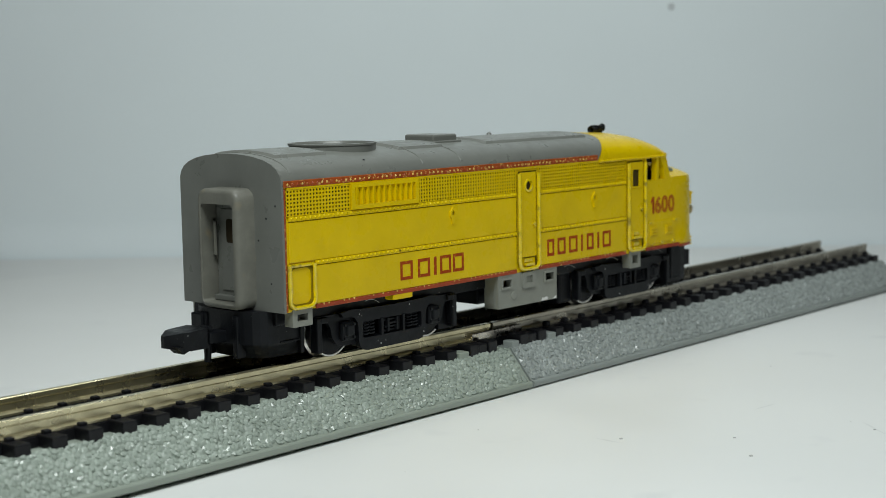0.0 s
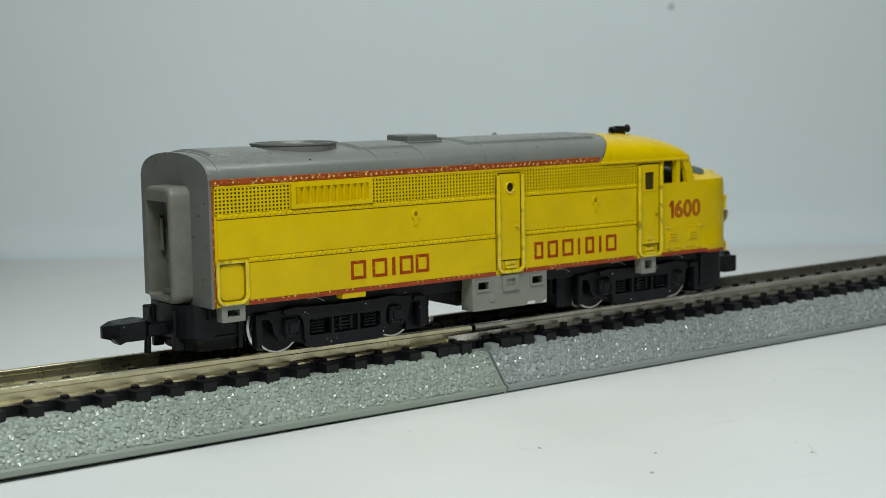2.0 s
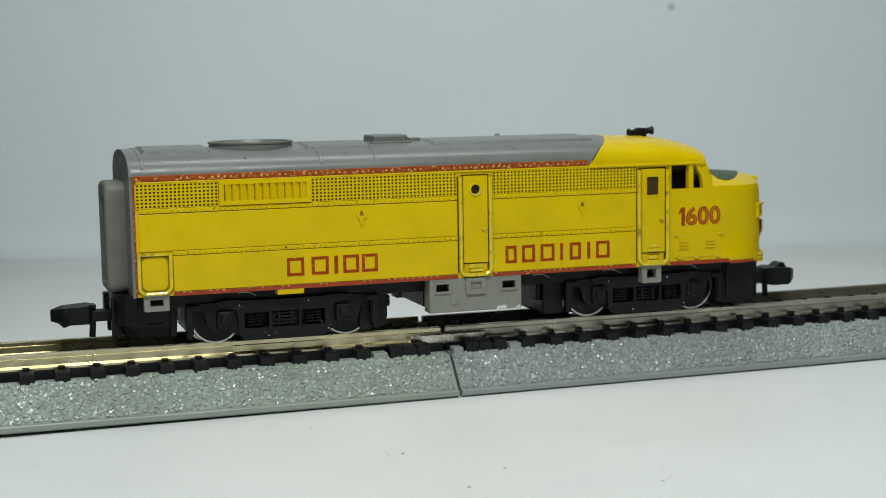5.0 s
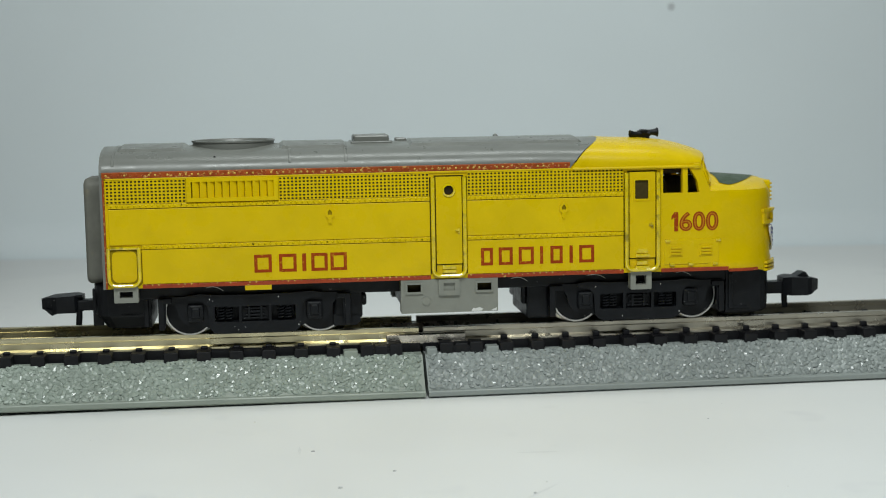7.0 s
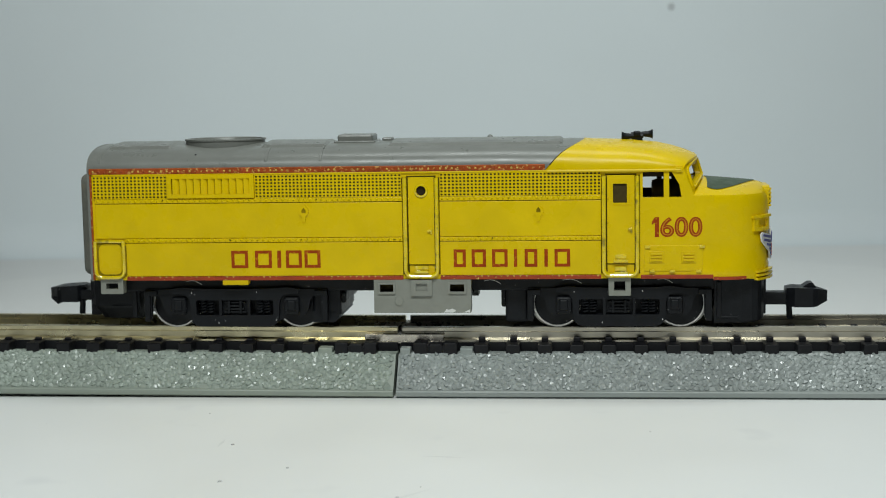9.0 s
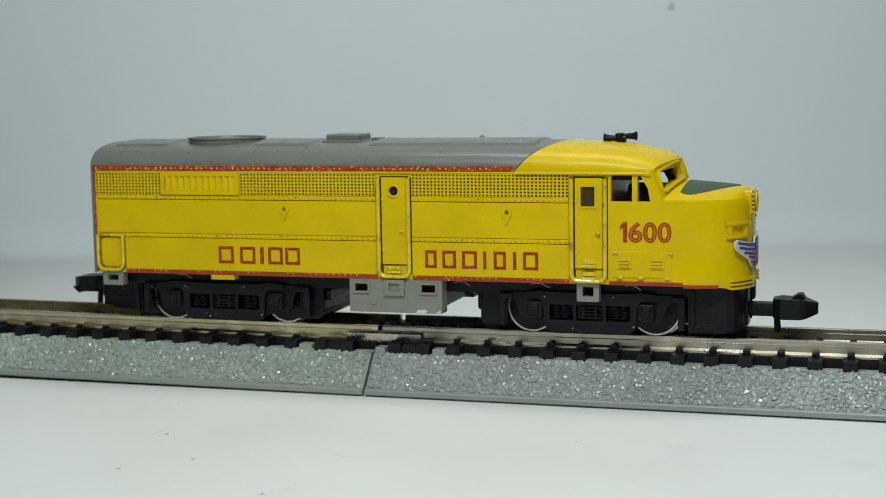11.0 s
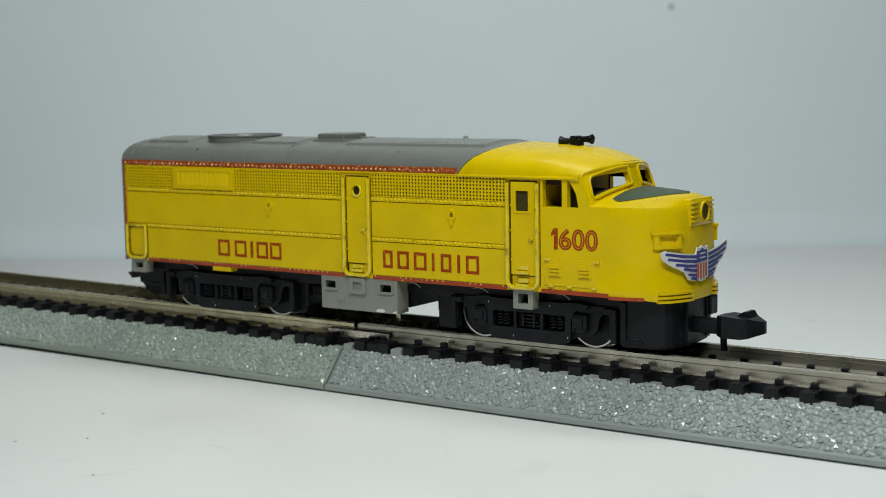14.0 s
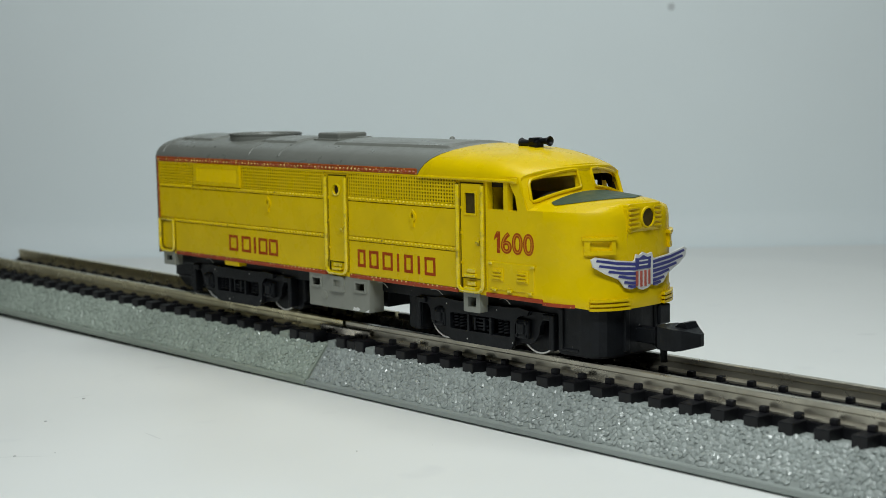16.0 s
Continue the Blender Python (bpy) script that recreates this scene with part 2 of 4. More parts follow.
for (xa, ya), (xb, yb), w in SMUDGES:
    g = bmesh.new()
    d = Vector((xb - xa, yb - ya, 0))
    side = Vector((-d.y, d.x, 0)).normalized() * w
    faces_of(g, [(xa, ya - CY, -0.392), (xa + d.x * 0.4 + side.x, ya + d.y * 0.4 + side.y - CY, -0.388), (xb, yb - CY, -0.392), (xa + d.x * 0.6 - side.x, ya + d.y * 0.6 - side.y - CY, -0.388)], [(0, 1, 2, 3)])
    part("smudge", g, M_smudge, turntable, "faint grey rubbed mark")
tagged(part("grit", bm, M_speck, turntable, "tiny grey grit specks"), kind="stuff")


# ---- track ----
TIE, RAIL_TOP = 4.28, 7.9


def rail_bar(bm, x0, x1, yc):
    w = [(-0.95, 5.95), (0.95, 5.95), (0.95, 6.2), (0.3, 6.45), (0.28, 7.2), (0.42, 7.35), (0.42, 7.82), (0.34, 7.9), (-0.34, 7.9), (-0.42, 7.82), (-0.42, 7.35), (-0.28, 7.2), (-0.3, 6.45), (-0.95, 6.2)]
    return prism(bm, [(yc + a, b) for a, b in w], "x", x0, x1)


def ballast_slope(x0, x1, side, seed):
    """The stony shoulder of the track base: angular stones half sunk from the ties down to the lip."""
    rng = random.Random(seed)
    unit = bmesh.new()
    bmesh.ops.create_icosphere(unit, subdivisions=1, radius=1.0)
    ico = [v.co.copy() for v in unit.verts]
    tri = [tuple(v.index for v in f.verts) for f in unit.faces]
    unit.free()
    tangent, normal = Vector((0, 0.65, -0.76)), Vector((0, 0.76, 0.65))
    verts, faces = [], []
    pitch = 0.6
    rows = 14
    for j in range(rows):
        nx = int((x1 - x0) / pitch)
        for i in range(nx):
            x = x0 + 0.35 + (i + rng.uniform(-0.3, 0.3) + 0.5 * (j % 2)) * (x1 - x0 - 0.7) / nx
            x = min(max(x, x0 + 0.4), x1 - 0.4)
            d = j * 0.48 + rng.uniform(-0.16, 0.16) - 0.75
            flat = d < 0
            y, z = (8.6 + d, 4.72) if flat else (8.5 + 0.65 * d, 4.72 - 0.76 * d)
            nrm, tan = (Vector((0, 0, 1)), Vector((0, 1, 0))) if flat else (normal, tangent)
            if z < 0.82:
                continue
            a, b, c = rng.uniform(0.36, 0.62), rng.uniform(0.34, 0.58), rng.uniform(0.16, 0.32)
            turn = Euler((rng.uniform(-0.4, 0.4), rng.uniform(-0.4, 0.4), rng.uniform(0, 6.28))).to_matrix()
            start = len(verts)
            for p in ico:
                q = turn @ Vector((p.x * a * rng.uniform(0.75, 1.2), p.y * b * rng.uniform(0.75, 1.2), p.z * c * rng.uniform(0.8, 1.15)))
                v = Vector((x, y, z)) + Vector((1, 0, 0)) * q.x + tan * q.y + nrm * q.z
                verts.append(P(v.x, side * v.y, v.z))
            faces += [tuple(start + k for k in (f if side > 0 else f[::-1])) for f in tri]
    me = bpy.data.meshes.new("ballast")
    me.from_pydata(verts, [], faces)
    return me


def track_section(label, x0, x1, m_base, m_stone, seed, m_rail, first_tie, step, block, clips, spike):
    t = thing("track_section", label, "model track", group="track sections")
    bm = bmesh.new()
    prism(bm, [(-12.0, -0.38), (12.0, -0.38), (12.05, -0.16), (12.5, -0.12), (12.52, 0.44), (12.42, 0.58), (11.98, 0.66), (8.5, 4.75), (-8.5, 4.75), (-11.98, 0.66), (-12.42, 0.58), (-12.52, 0.44), (-12.5, -0.12), (-12.05, -0.16)], "x", x0, x1)
    part("track_base", bm, m_base, t)
    for side in (-1, 1):
        me = ballast_slope(x0 + 0.12, x1 - 0.12, side, seed + 40 * side)
        me.materials.append(m_stone)
        ob = new("ballast", me)
        ob.parent = t
        tagged(ob, "coarse moulded grey stones with glints", kind="stuff")
    for y in (-4.87, 4.87):
        part("rail", rail_bar(bmesh.new(), x0 + 0.15, x1 - 0.15, y), m_rail, t, "tarnished nickel-silver rail")
    bm = bmesh.new()
    for y in (-4.87, 4.87):
        box(bm, x0 + 0.03, x1 - 0.03, y - 1.25, y + 1.25, 4.7, 5.9)
    part("tie_web", bm, M_tie, t)
    bm = bmesh.new()
    box(bm, -0.92, 0.92, -8.55, 8.55, 4.5, 6.05, 0.12)
    for y in (-4.87, 4.87):
        for s in (-1, 1):
            box(bm, -0.45, 0.45, y + s * 1.25 - 0.4, y + s * 1.25 + 0.4, 6.0, spike, 0.14)
    first = part("tie", bm, M_tie, t)
    x, i = first_tie, 0
    while x0 + 1.0 < x < x1 - 1.0:
        ob = first if i == 0 else first.copy()
        if i:
            scene.collection.objects.link(ob)
        ob.location.x = x * 0.001
        x, i = x + step, i + 1
    # the joint end: a broad stepped block at each side in place of the last ties
    a, b = block
    for s in (-1, 1):
        bm = bmesh.new()
        box(bm, a + 0.1, b - 0.1, *sorted((s * 3.0, s * 8.3)), 4.5, 5.8, 0.1)
        w = (b - a) / 3
        for k in range(3):
            box(bm, a + k * w + 0.1, a + (k + 1) * w - 0.1, *sorted((s * 6.3, s * (8.62 if k != 1 else 8.4))), 4.5, 6.3 if k != 1 else 6.1, 0.14)
        part("joint_tie", bm, M_tie, t, "broad black tie block at the joint")
        for c0, c1 in clips:
            bm = bmesh.new()
            box(bm, c0 + 0.1, c1 - 0.15, *sorted((s * 6.9, s * 8.7)), 4.5, 5.6, 0.15)
            part("base_clip", bm, m_base, t)
    return t


track_a = track_section("greenish grey track section with black ties, tarnished rails", -118.9, -3.05, M_base_a, M_ballast_a, 3.0, M_rail_a, -14.87, -4.255, (-11.4, -5.6), [(-13.65, -11.5)], 6.42)
for ob in track_a.children:
    # its far end stands a little off the turntable
    ob.matrix_basis = Matrix.Translation((-0.00305, 0, 0)) @ Matrix.Rotation(radians(0.34), 4, "Y") @ Matrix.Translation((0.00305, 0, 0)) @ ob.matrix_basis
track_b = track_section("grey track section with black ties, nickel rails", -2.65, 113.0, M_base_b, M_ballast_b, 90.0, M_rail, 8.4, 4.235, (-0.75, 5.3), [(-2.55, -0.9), (5.5, 7.45)], 6.72)
for y in (-4.87, 4.87):
    bm = bmesh.new()
    for s in (-1, 1):
        box(bm, -7.6, 3.2, y + s * 0.75 - 0.22, y + s * 0.75 + 0.22, 6.0, 7.05, 0.1)
    box(bm, -7.6, 3.2, y - 0.97, y + 0.97, 5.75, 6.02, 0.05)
    part("rail_joiner", bm, M_joiner, track_b, "silvery sliding rail joiner")

# ---- locomotive ----
loco = thing("locomotive", "yellow and grey model diesel locomotive with red stripes", "model train")
HALF = 8.85  # half width of the body's core
PROFILE = [(9.0, 29.25), (9.0, 30.0), (8.75, 30.75), (8.2, 31.4), (7.3, 31.95), (6.0, 32.4), (4.2, 32.75), (2.2, 32.95), (0, 33.02)]
FULL = PROFILE + [(-y, z) for y, z in PROFILE[-2::-1]]


def at_side(s):
    """Points on a side wall: u along x, v up, w outwards from the core's face."""
    return lambda u, v, w: (u, s * (HALF + w), v)


# core and rear bulkhead
part("body_core", boxed(-44.0, 29.6, -HALF, HALF, 14.95, 29.9), M_yellow, loco)
bm = bmesh.new()
rear = [(-9.0, 14.9), (9.0, 14.9)] + FULL
prism(bm, rear, "x", -44.3, -43.97)
part("rear_bulkhead", bm, M_grey, loco, "dull grey end wall")

# grey roof and yellow cab roof
def cut_x(z):
    """Where the grey roof gives way to the yellow cab roof, on a slant."""
    return 17.1 + 1.3 * min(1.0, (z - 29.25) / 1.6) + 4.0 * max(0.0, (z - 30.6) / 2.42) ** 1.6


bm = bmesh.new()
rings = []
for x in (-44.1, -43.9, -43.2, -30, -15, 0, 12):
    k = {-44.1: 0.985, -43.9: 0.995}.get(x, 1.0)
    rings.append([(x, y, 29.25 + (z - 29.25) * k) for y, z in FULL])
rings.append([(cut_x(z), y, z) for y, z in FULL])
loft(bm, rings, False, True)
part("roof", bm, M_grey, loco, "dull grey rounded roof", True)

CAB = [(17.0, 33.06, 9.12), (24, 32.95, 9.12), (29, 32.75, 9.12), (32, 32.4, 9.1), (34, 31.95, 9.05), (35.6, 31.45, 9.0), (36.7, 31.0, 8.85), (37.35, 30.6, 8.7), (37.4, 30.3, 8.65)]
bm = bmesh.new()
rings = []
for i, (x, top, half) in enumerate(CAB):
    ring = []
    eave = 28.95 if i < 8 else 29.3
    for y, z in FULL:
        xx = cut_x(z) if i == 0 else x - 2.3 * (abs(y) / 9.0) ** 1.7 * min(1, max(0, (x - 26) / 8))
        ring.append((xx, y * half / 9.0, eave + (z - 29.25) * (top - eave) / 3.77))
    rings.append(ring)
loft(bm, rings, False, False)
inner = [[(x - 0.0, y * 0.9, z - 0.75) for x, y, z in r] for r in rings[2:]]
lining = loft(bmesh.new(), inner, False, False)
for a, b in ((rings[-1], inner[-1]), (rings[0], [(x, y * 0.97, z - 0.3) for x, y, z in rings[0]])):
    va, vb = [bm.verts.new(P(*p)) for p in a], [bm.verts.new(P(*p)) for p in b]
    for i in range(len(va) - 1):
        bm.faces.new((va[i], va[i + 1], vb[i + 1], vb[i]))
cab_roof = part("cab_roof", bm, M_yellow, loco, "glossy yellow cab roof", True)
part("cab_lining", lining, M_inside, cab_roof, "dark brown cab lining", True)

# cab side walls with their openings, hollow inside
for s in (-1, 1):
    bm = bmesh.new()
    out = [(29.4, 14.95), (38.9, 14.95), (38.9, 25.75), (36.25, 25.75), (35.25, 28.6), (34.8, 29.6), (29.4, 29.6)]
    w1 = [(29.75, 25.55), (32.45, 25.55), (32.45, 28.85), (29.75, 28.85)]
    w2 = [(33.15, 25.55), (34.75, 25.55), (34.45, 27.2), (33.5, 28.8), (33.15, 28.85)]
    plate(bm, out, [w1, w2], at_side(s), 0.15, -0.75)
    side_wall = part("cab_side", bm, M_yellow, loco)
    bm = bmesh.new()
    plate(bm, [(29.5, 23.2), (36.4, 23.2), (36.1, 25.6), (35.0, 28.6), (34.6, 29.6), (29.5, 29.6)], [w1, w2], at_side(s), -0.78, -0.86)
    part("cab_side_lining", bm, M_inside, side_wall, "dark brown cab lining")
part("cab_bulkhead", boxed(28.9, 29.5, -7.6, 7.6, 15, 30.6), M_inside, loco)
part("cab_floor", boxed(29.5, 40.5, -7.6, 7.6, 17.0, 23.2), M_inside, loco)
bm = bmesh.new()
turned(bm, [(0.4, -3.2), (2.1, -3.1), (2.3, -2.6), (2.3, 1.6), (2.0, 2.0), (1.0, 2.1), (0.9, 3.0), (0.4, 3.1)], (34.3, -3.4, 25.3), "x", 28)
part("motor", bm, M_motor, loco, "round metal motor end seen through the windscreen", True)

# windscreen: two raked panes' frames meeting at the centre post, open
for s in (-1, 1):
    def at_screen(u, v, w, s=s):
        """u from the centre (0) to the corner (8.75), v up the rake (0 to 1), w inwards."""
        bx = 38.15 - 1.75 * (u / 8.75) ** 1.6
        tx = 37.1 - 2.3 * (u / 8.75) ** 1.6
        bz = 27.55 - 1.85 * (u / 8.75) ** 2
        tz = 30.85 - 1.25 * (u / 8.75) ** 2.2
        return (bx + (tx - bx) * v - w, s * u, bz + (tz - bz) * v)
    bm = bmesh.new()
    n = 10
    us = [8.75 * i / n for i in range(n + 1)]
    hole_l, hole_r, hb, ht = 1.2, 8.15, 0.15, 0.83
    out = [(u, 0.0) for u in us] + [(u, 1.0) for u in us[::-1]]
    cor = [(hole_l + (hole_r - hole_l) * i / 8, hb) for i in range(9)]
    cor2 = [(hole_r - (hole_r - hole_l) * i / 8, ht) for i in range(9)]
    hole = cor[1:-1] + [(hole_r - 0.15, hb + 0.03), (hole_r, hb + 0.13), (hole_r - 0.25, ht - 0.13), (hole_r - 0.5, ht - 0.03)] + cor2[1:-1] + [(hole_l + 0.12, ht - 0.03), (hole_l, ht - 0.12), (hole_l, hb + 0.12), (hole_l + 0.12, hb + 0.03)]
    plate(bm, out, [hole], at_screen, 0.0, 0.8)
    part("windscreen_frame", bm, M_yellow, loco)
    bm = bmesh.new()
    rod(bm, [at_screen(u, v, -0.05) for u, v in hole + hole[:2]], 0.2, 6)
    part("windscreen_bead", bm, M_yellow, loco, smooth=True)

# nose
def nose_plan(grow=0.0, front=46.75, half=9.0, n=28):
    """Plan of the nose, from one side round the front to the other."""
    out = [(36.0, -half - grow), (37.5, -half - grow)]
    for k in range(n + 1):
        a = math.pi * k / n - math.pi / 2
        c, s = math.cos(a), math.sin(a)
        e = 2 / 2.5
        out.append((38.9 + (front - 38.9 + grow) * abs(c) ** e, math.copysign(abs(s) ** e, s) * (half + grow)))
    return out + [(37.5, half + grow), (36.0, half + grow)]


bm = bmesh.new()
rings = []
for z, g, fr in ((14.4, 0.06, 46.8), (14.9, 0.08, 46.8), (16.2, 0.08, 46.8), (16.5, 0.0, 46.75), (20, 0.02, 46.8), (24.6, 0.0, 46.7), (25.4, -0.02, 46.55), (25.75, -0.12, 46.45)):
    ring = []
    for x, y in nose_plan(g, fr):
        zz = z if z > 15 else z + 0.5 * max(0.0, min(1.0, (45.5 - x) / 3.0)) * (1 if z < 14.5 else 0.15)
        ring.append((x, y, zz))
    rings.append(ring)
loft(bm, rings, False, False)
part("nose_wall", bm, M_yellow, loco, smooth=True)

plan = nose_plan(-0.12, 46.45, n=56)
half_n = len(plan) // 2


def nose_top_z(x, y, w):
    c = 27.62 - 0.085 * (x - 38) - 0.5 * max(0.0, (x - 45.2) / 1.3) ** 2
    f = max(0.0, 1 - (abs(y) / max(w, 0.01)) ** 2.1)
    return 25.75 + (c - 25.75) * f ** 0.95


bm = bmesh.new()
rows = []
for i in range(half_n):
    x, y = plan[i]
    w = abs(y)
    rows.append([(x, -w + 2 * w * j / 16, nose_top_z(x, -w + 2 * w * j / 16, w)) for j in range(17)])
loft(bm, rows, False, False)
part("nose_top", bm, M_yellow, loco, smooth=True)
bm = bmesh.new()
rows = []
for i in range(15):
    x = 38.5 + 6.6 * i / 14
    wide = 7.3 * (1 - ((x - 38.5) / 6.75) ** 2.0) + 0.35 - 0.9 * max(0.0, (39.6 - x) / 1.1)
    ws = 8.88 * (1 - max(0.0, (x - 38.9) / 7.43) ** 2.5) ** (1 / 2.5)
    rows.append([(x - 0.10 * (j - 5) ** 2 * 0.12, wide * (j - 5) / 5, nose_top_z(x, wide * (j - 5) / 5, ws) + 0.1) for j in range(11)])
loft(bm, rows, False, False)
part("antiglare_panel", bm, M_olive, loco, "dark green anti-glare patch", True)

bm = bmesh.new()
plate(bm, rect(-3.1, 3.0, 16.8, 26.2, 0.3), [], lambda u, v, w: (46.85 - w - 0.03 * u * u, u, v), 0.0, 0.6)
part("nose_door", bm, M_yellow, loco)

# headlight housing, nose grilles and ribbed bumper strips
bm = bmesh.new()
plate(bm, rect(-3.0, 2.9, 23.3, 26.55, 0.35), [circle(0.15, 24.9, 1.08)], lambda u, v, w: (46.98 - w - 0.035 * u * u, u, v), 0.0, 1.6)
lampbox = part("headlight_housing", bm, M_yellow, loco)
for z in (23.75, 24.3, 24.85, 25.4, 25.95):
    for y0, y1 in ((-2.9, -1.25), (1.5, 2.8)):
        part("headlight_louvre", boxed(46.2, 46.98, y0, y1, z, z + 0.26, bevel=0.06), M_yellow, lampbox)
bm = bmesh.new()
turned(bm, [(1.28, 0), (1.25, 0.2), (1.08, 0.22), (1.06, -0.1)], (46.96, 0.15, 24.9), "x", 24, False)
part("headlight_rim", bm, M_yellow, lampbox, smooth=True)
bm = bmesh.new()
turned(bm, [(1.07, 0.05), (0.5, 0.04), (0.05, 0.04)], (46.9, 0.15, 24.9), "x", 20)
part("headlight_lens", bm, M_socket, lampbox, "empty dark headlight socket")
for s in (-1, 1):
    bm = bmesh.new()

    def at_nose(u, v, w, s=s):
        """Points on the nose wall: u sideways from the centre line, v up, w inwards."""
        k = min(1.0, abs(u) / 9.0)
        x = 38.9 + 7.9 * (1 - k ** 2.5) ** 0.4
        return (x - w * (1 - k ** 5), s * (u - w * k ** 5), v)
    n = 6
    o = [(4.9 + 2.75 * i / n, 20.9) for i in range(n + 1)] + [(7.65 - 2.75 * i / n, 22.75) for i in range(n + 1)]
    h = [(5.3 + 1.95 * i / n, 21.38) for i in range(n + 1)] + [(7.25 - 1.95 * i / n, 22.38) for i in range(n + 1)]
    plate(bm, o, [h], at_nose, -0.45, 0.3)
    o2 = [(4.7 + 3.1 * i / n, 22.6) for i in range(n + 1)] + [(7.8 - 3.1 * i / n, 22.95) for i in range(n + 1)]
    plate(bm, o2, [], at_nose, -0.62, 0.3)
    part("number_bracket", bm, M_yellow, loco)
    bm = bmesh.new()
    o = [(9.0 - 0.8 * (i / 10) ** 2, 14.72) for i in range(11)] + [(9.0 - 0.8 * (1 - i / 10) ** 2, 15.12) for i in range(11)]
    plate(bm, o, [], at_nose, -0.2, 0.2)
    part("nose_stripe", bm, M_red_low, loco, "worn red sill stripe")
    for z in (14.42, 14.92, 15.42):
        bm = bmesh.new()
        n2 = 14
        o = [(3.1 + 4.2 * i / n2, z) for i in range(n2 + 1)] + [(7.3 - 4.2 * i / n2, z + 0.3) for i in range(n2 + 1)]
        plate(bm, o, [], at_nose, -0.62, 0.2)
        part("bumper_rib", bm, M_yellow, loco)

# emblem: plain winged shield of white paper with blue and red bars
emblem = part("nose_emblem", boxed(46.6, 46.9, -1.2, 1.2, 17.4, 20.4), M_paper, loco, "white paper winged shield with blue and red bars")
def em(s):
    return lambda u, v, w: (47.15 - w - (0.025 if s < 0 else 0.012) * u * u, s * u * (0.76 if s < 0 else 1.05) - 0.85, v)
for s in (-1, 1):
    bm = bmesh.new()
    plate(bm, [(0.0, 16.5), (0.8, 16.62), (1.45, 17.0), (2.3, 16.7), (3.7, 16.95), (4.7, 17.95), (6.9, 18.7), (8.6, 19.55), (8.95, 20.45), (8.3, 20.7), (5.0, 20.2), (2.2, 19.95), (1.75, 20.1), (1.55, 20.75), (0.8, 20.6), (0.0, 20.9)], [], em(s), 0.0, 0.2)
    part("wing", bm, M_paper, emblem)
    for ue, ze, zi in ((8.6, 20.3, 19.6), (8.2, 19.68, 19.05), (6.8, 18.98, 18.5), (5.2, 18.35, 17.95), (4.2, 17.62, 17.42), (3.5, 17.12, 17.0)):
        bm = bmesh.new()
        plate(bm, [(1.75, zi - 0.19), (ue * 0.6, (zi + ze) / 2 - 0.23), (ue - 0.25, ze - 0.12), (ue - 0.4, ze + 0.14), (ue * 0.6, (zi + ze) / 2 + 0.1), (1.75, zi + 0.19)], [], em(s), -0.06, 0.05)
        part("wing_bar", bm, M_blue, emblem)
bm = bmesh.new()
plate(bm, [(-1.25, 18.95), (1.25, 18.95), (1.3, 20.3), (0.7, 20.25), (0, 20.55), (-0.7, 20.25), (-1.3, 20.3)], [], em(1), -0.07, 0.05)
part("shield_top", bm, M_blue, emblem)
for z in (19.35, 19.85):
    bm = bmesh.new()
    plate(bm, rect(-0.75, 0.75, z, z + 0.16), [], em(1), -0.1, -0.05)
    part("shield_mark", bm, M_paper, emblem)
for i in range(4):
    bm = bmesh.new()
    u = -1.05 + i * 0.7
    d = 0.4 * abs(u) / 1.5
    plate(bm, [(u - 0.17, 16.8 + d), (u + 0.17, 16.8 + d), (u + 0.17, 18.75), (u - 0.17, 18.75)], [], em(1), -0.07, 0.05)
    part("shield_stripe", bm, M_redink, emblem)

# ---- side details ----
def strip(bm, s, x0, x1, z0, z1, w0, w1, bevel=0.0):
    y = sorted((s * (HALF + w0), s * (HALF + w1)))
    return box(bm, x0, x1, y[0], y[1], z0, z1, bevel)


def rivets(bm, s, x0, x1, z, pitch, w, r=0.18):
    n = int((x1 - x0) / pitch)
    for i in range(n + 1):
        x = x0 + (i + 0.5) * (x1 - x0) / (n + 1)
        pts = [(x + r * math.cos(a), s * (HALF + w), z + r * math.sin(a)) for a in (0, 1.257, 2.513, 3.77, 5.027)]
        vs = [bm.verts.new(P(*p)) for p in pts]
        tip = bm.verts.new(P(x, s * (HALF + w + r * 0.95), z))
        for k in range(5):
            bm.faces.new((vs[k], vs[(k + 1) % 5], tip))


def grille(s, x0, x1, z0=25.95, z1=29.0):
    # backing sheet whose dark colour carries the holes' shade as well as dirt
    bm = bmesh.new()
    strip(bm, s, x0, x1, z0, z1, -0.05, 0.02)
    back = part("grille", bm, M_grille_back, loco, "yellow perforated grille, shade and grime painted dark behind its holes")
    bm = bmesh.new()
    n, m = int((x1 - x0) / 0.5), 7
    px, pz = (x1 - x0) / n, (z1 - z0) / m
    for i in range(n + 1):
        c = x0 + i * px
        strip(bm, s, max(x0, c - 0.115), min(x1, c + 0.115), z0, z1, 0.0, 0.15)
    for j in range(m + 1):
        c = z0 + j * pz
        strip(bm, s, x0, x1, max(z0, c - 0.10), min(z1, c + 0.10), 0.0, 0.165)
    part("grille_mesh", bm, M_yellow, back)


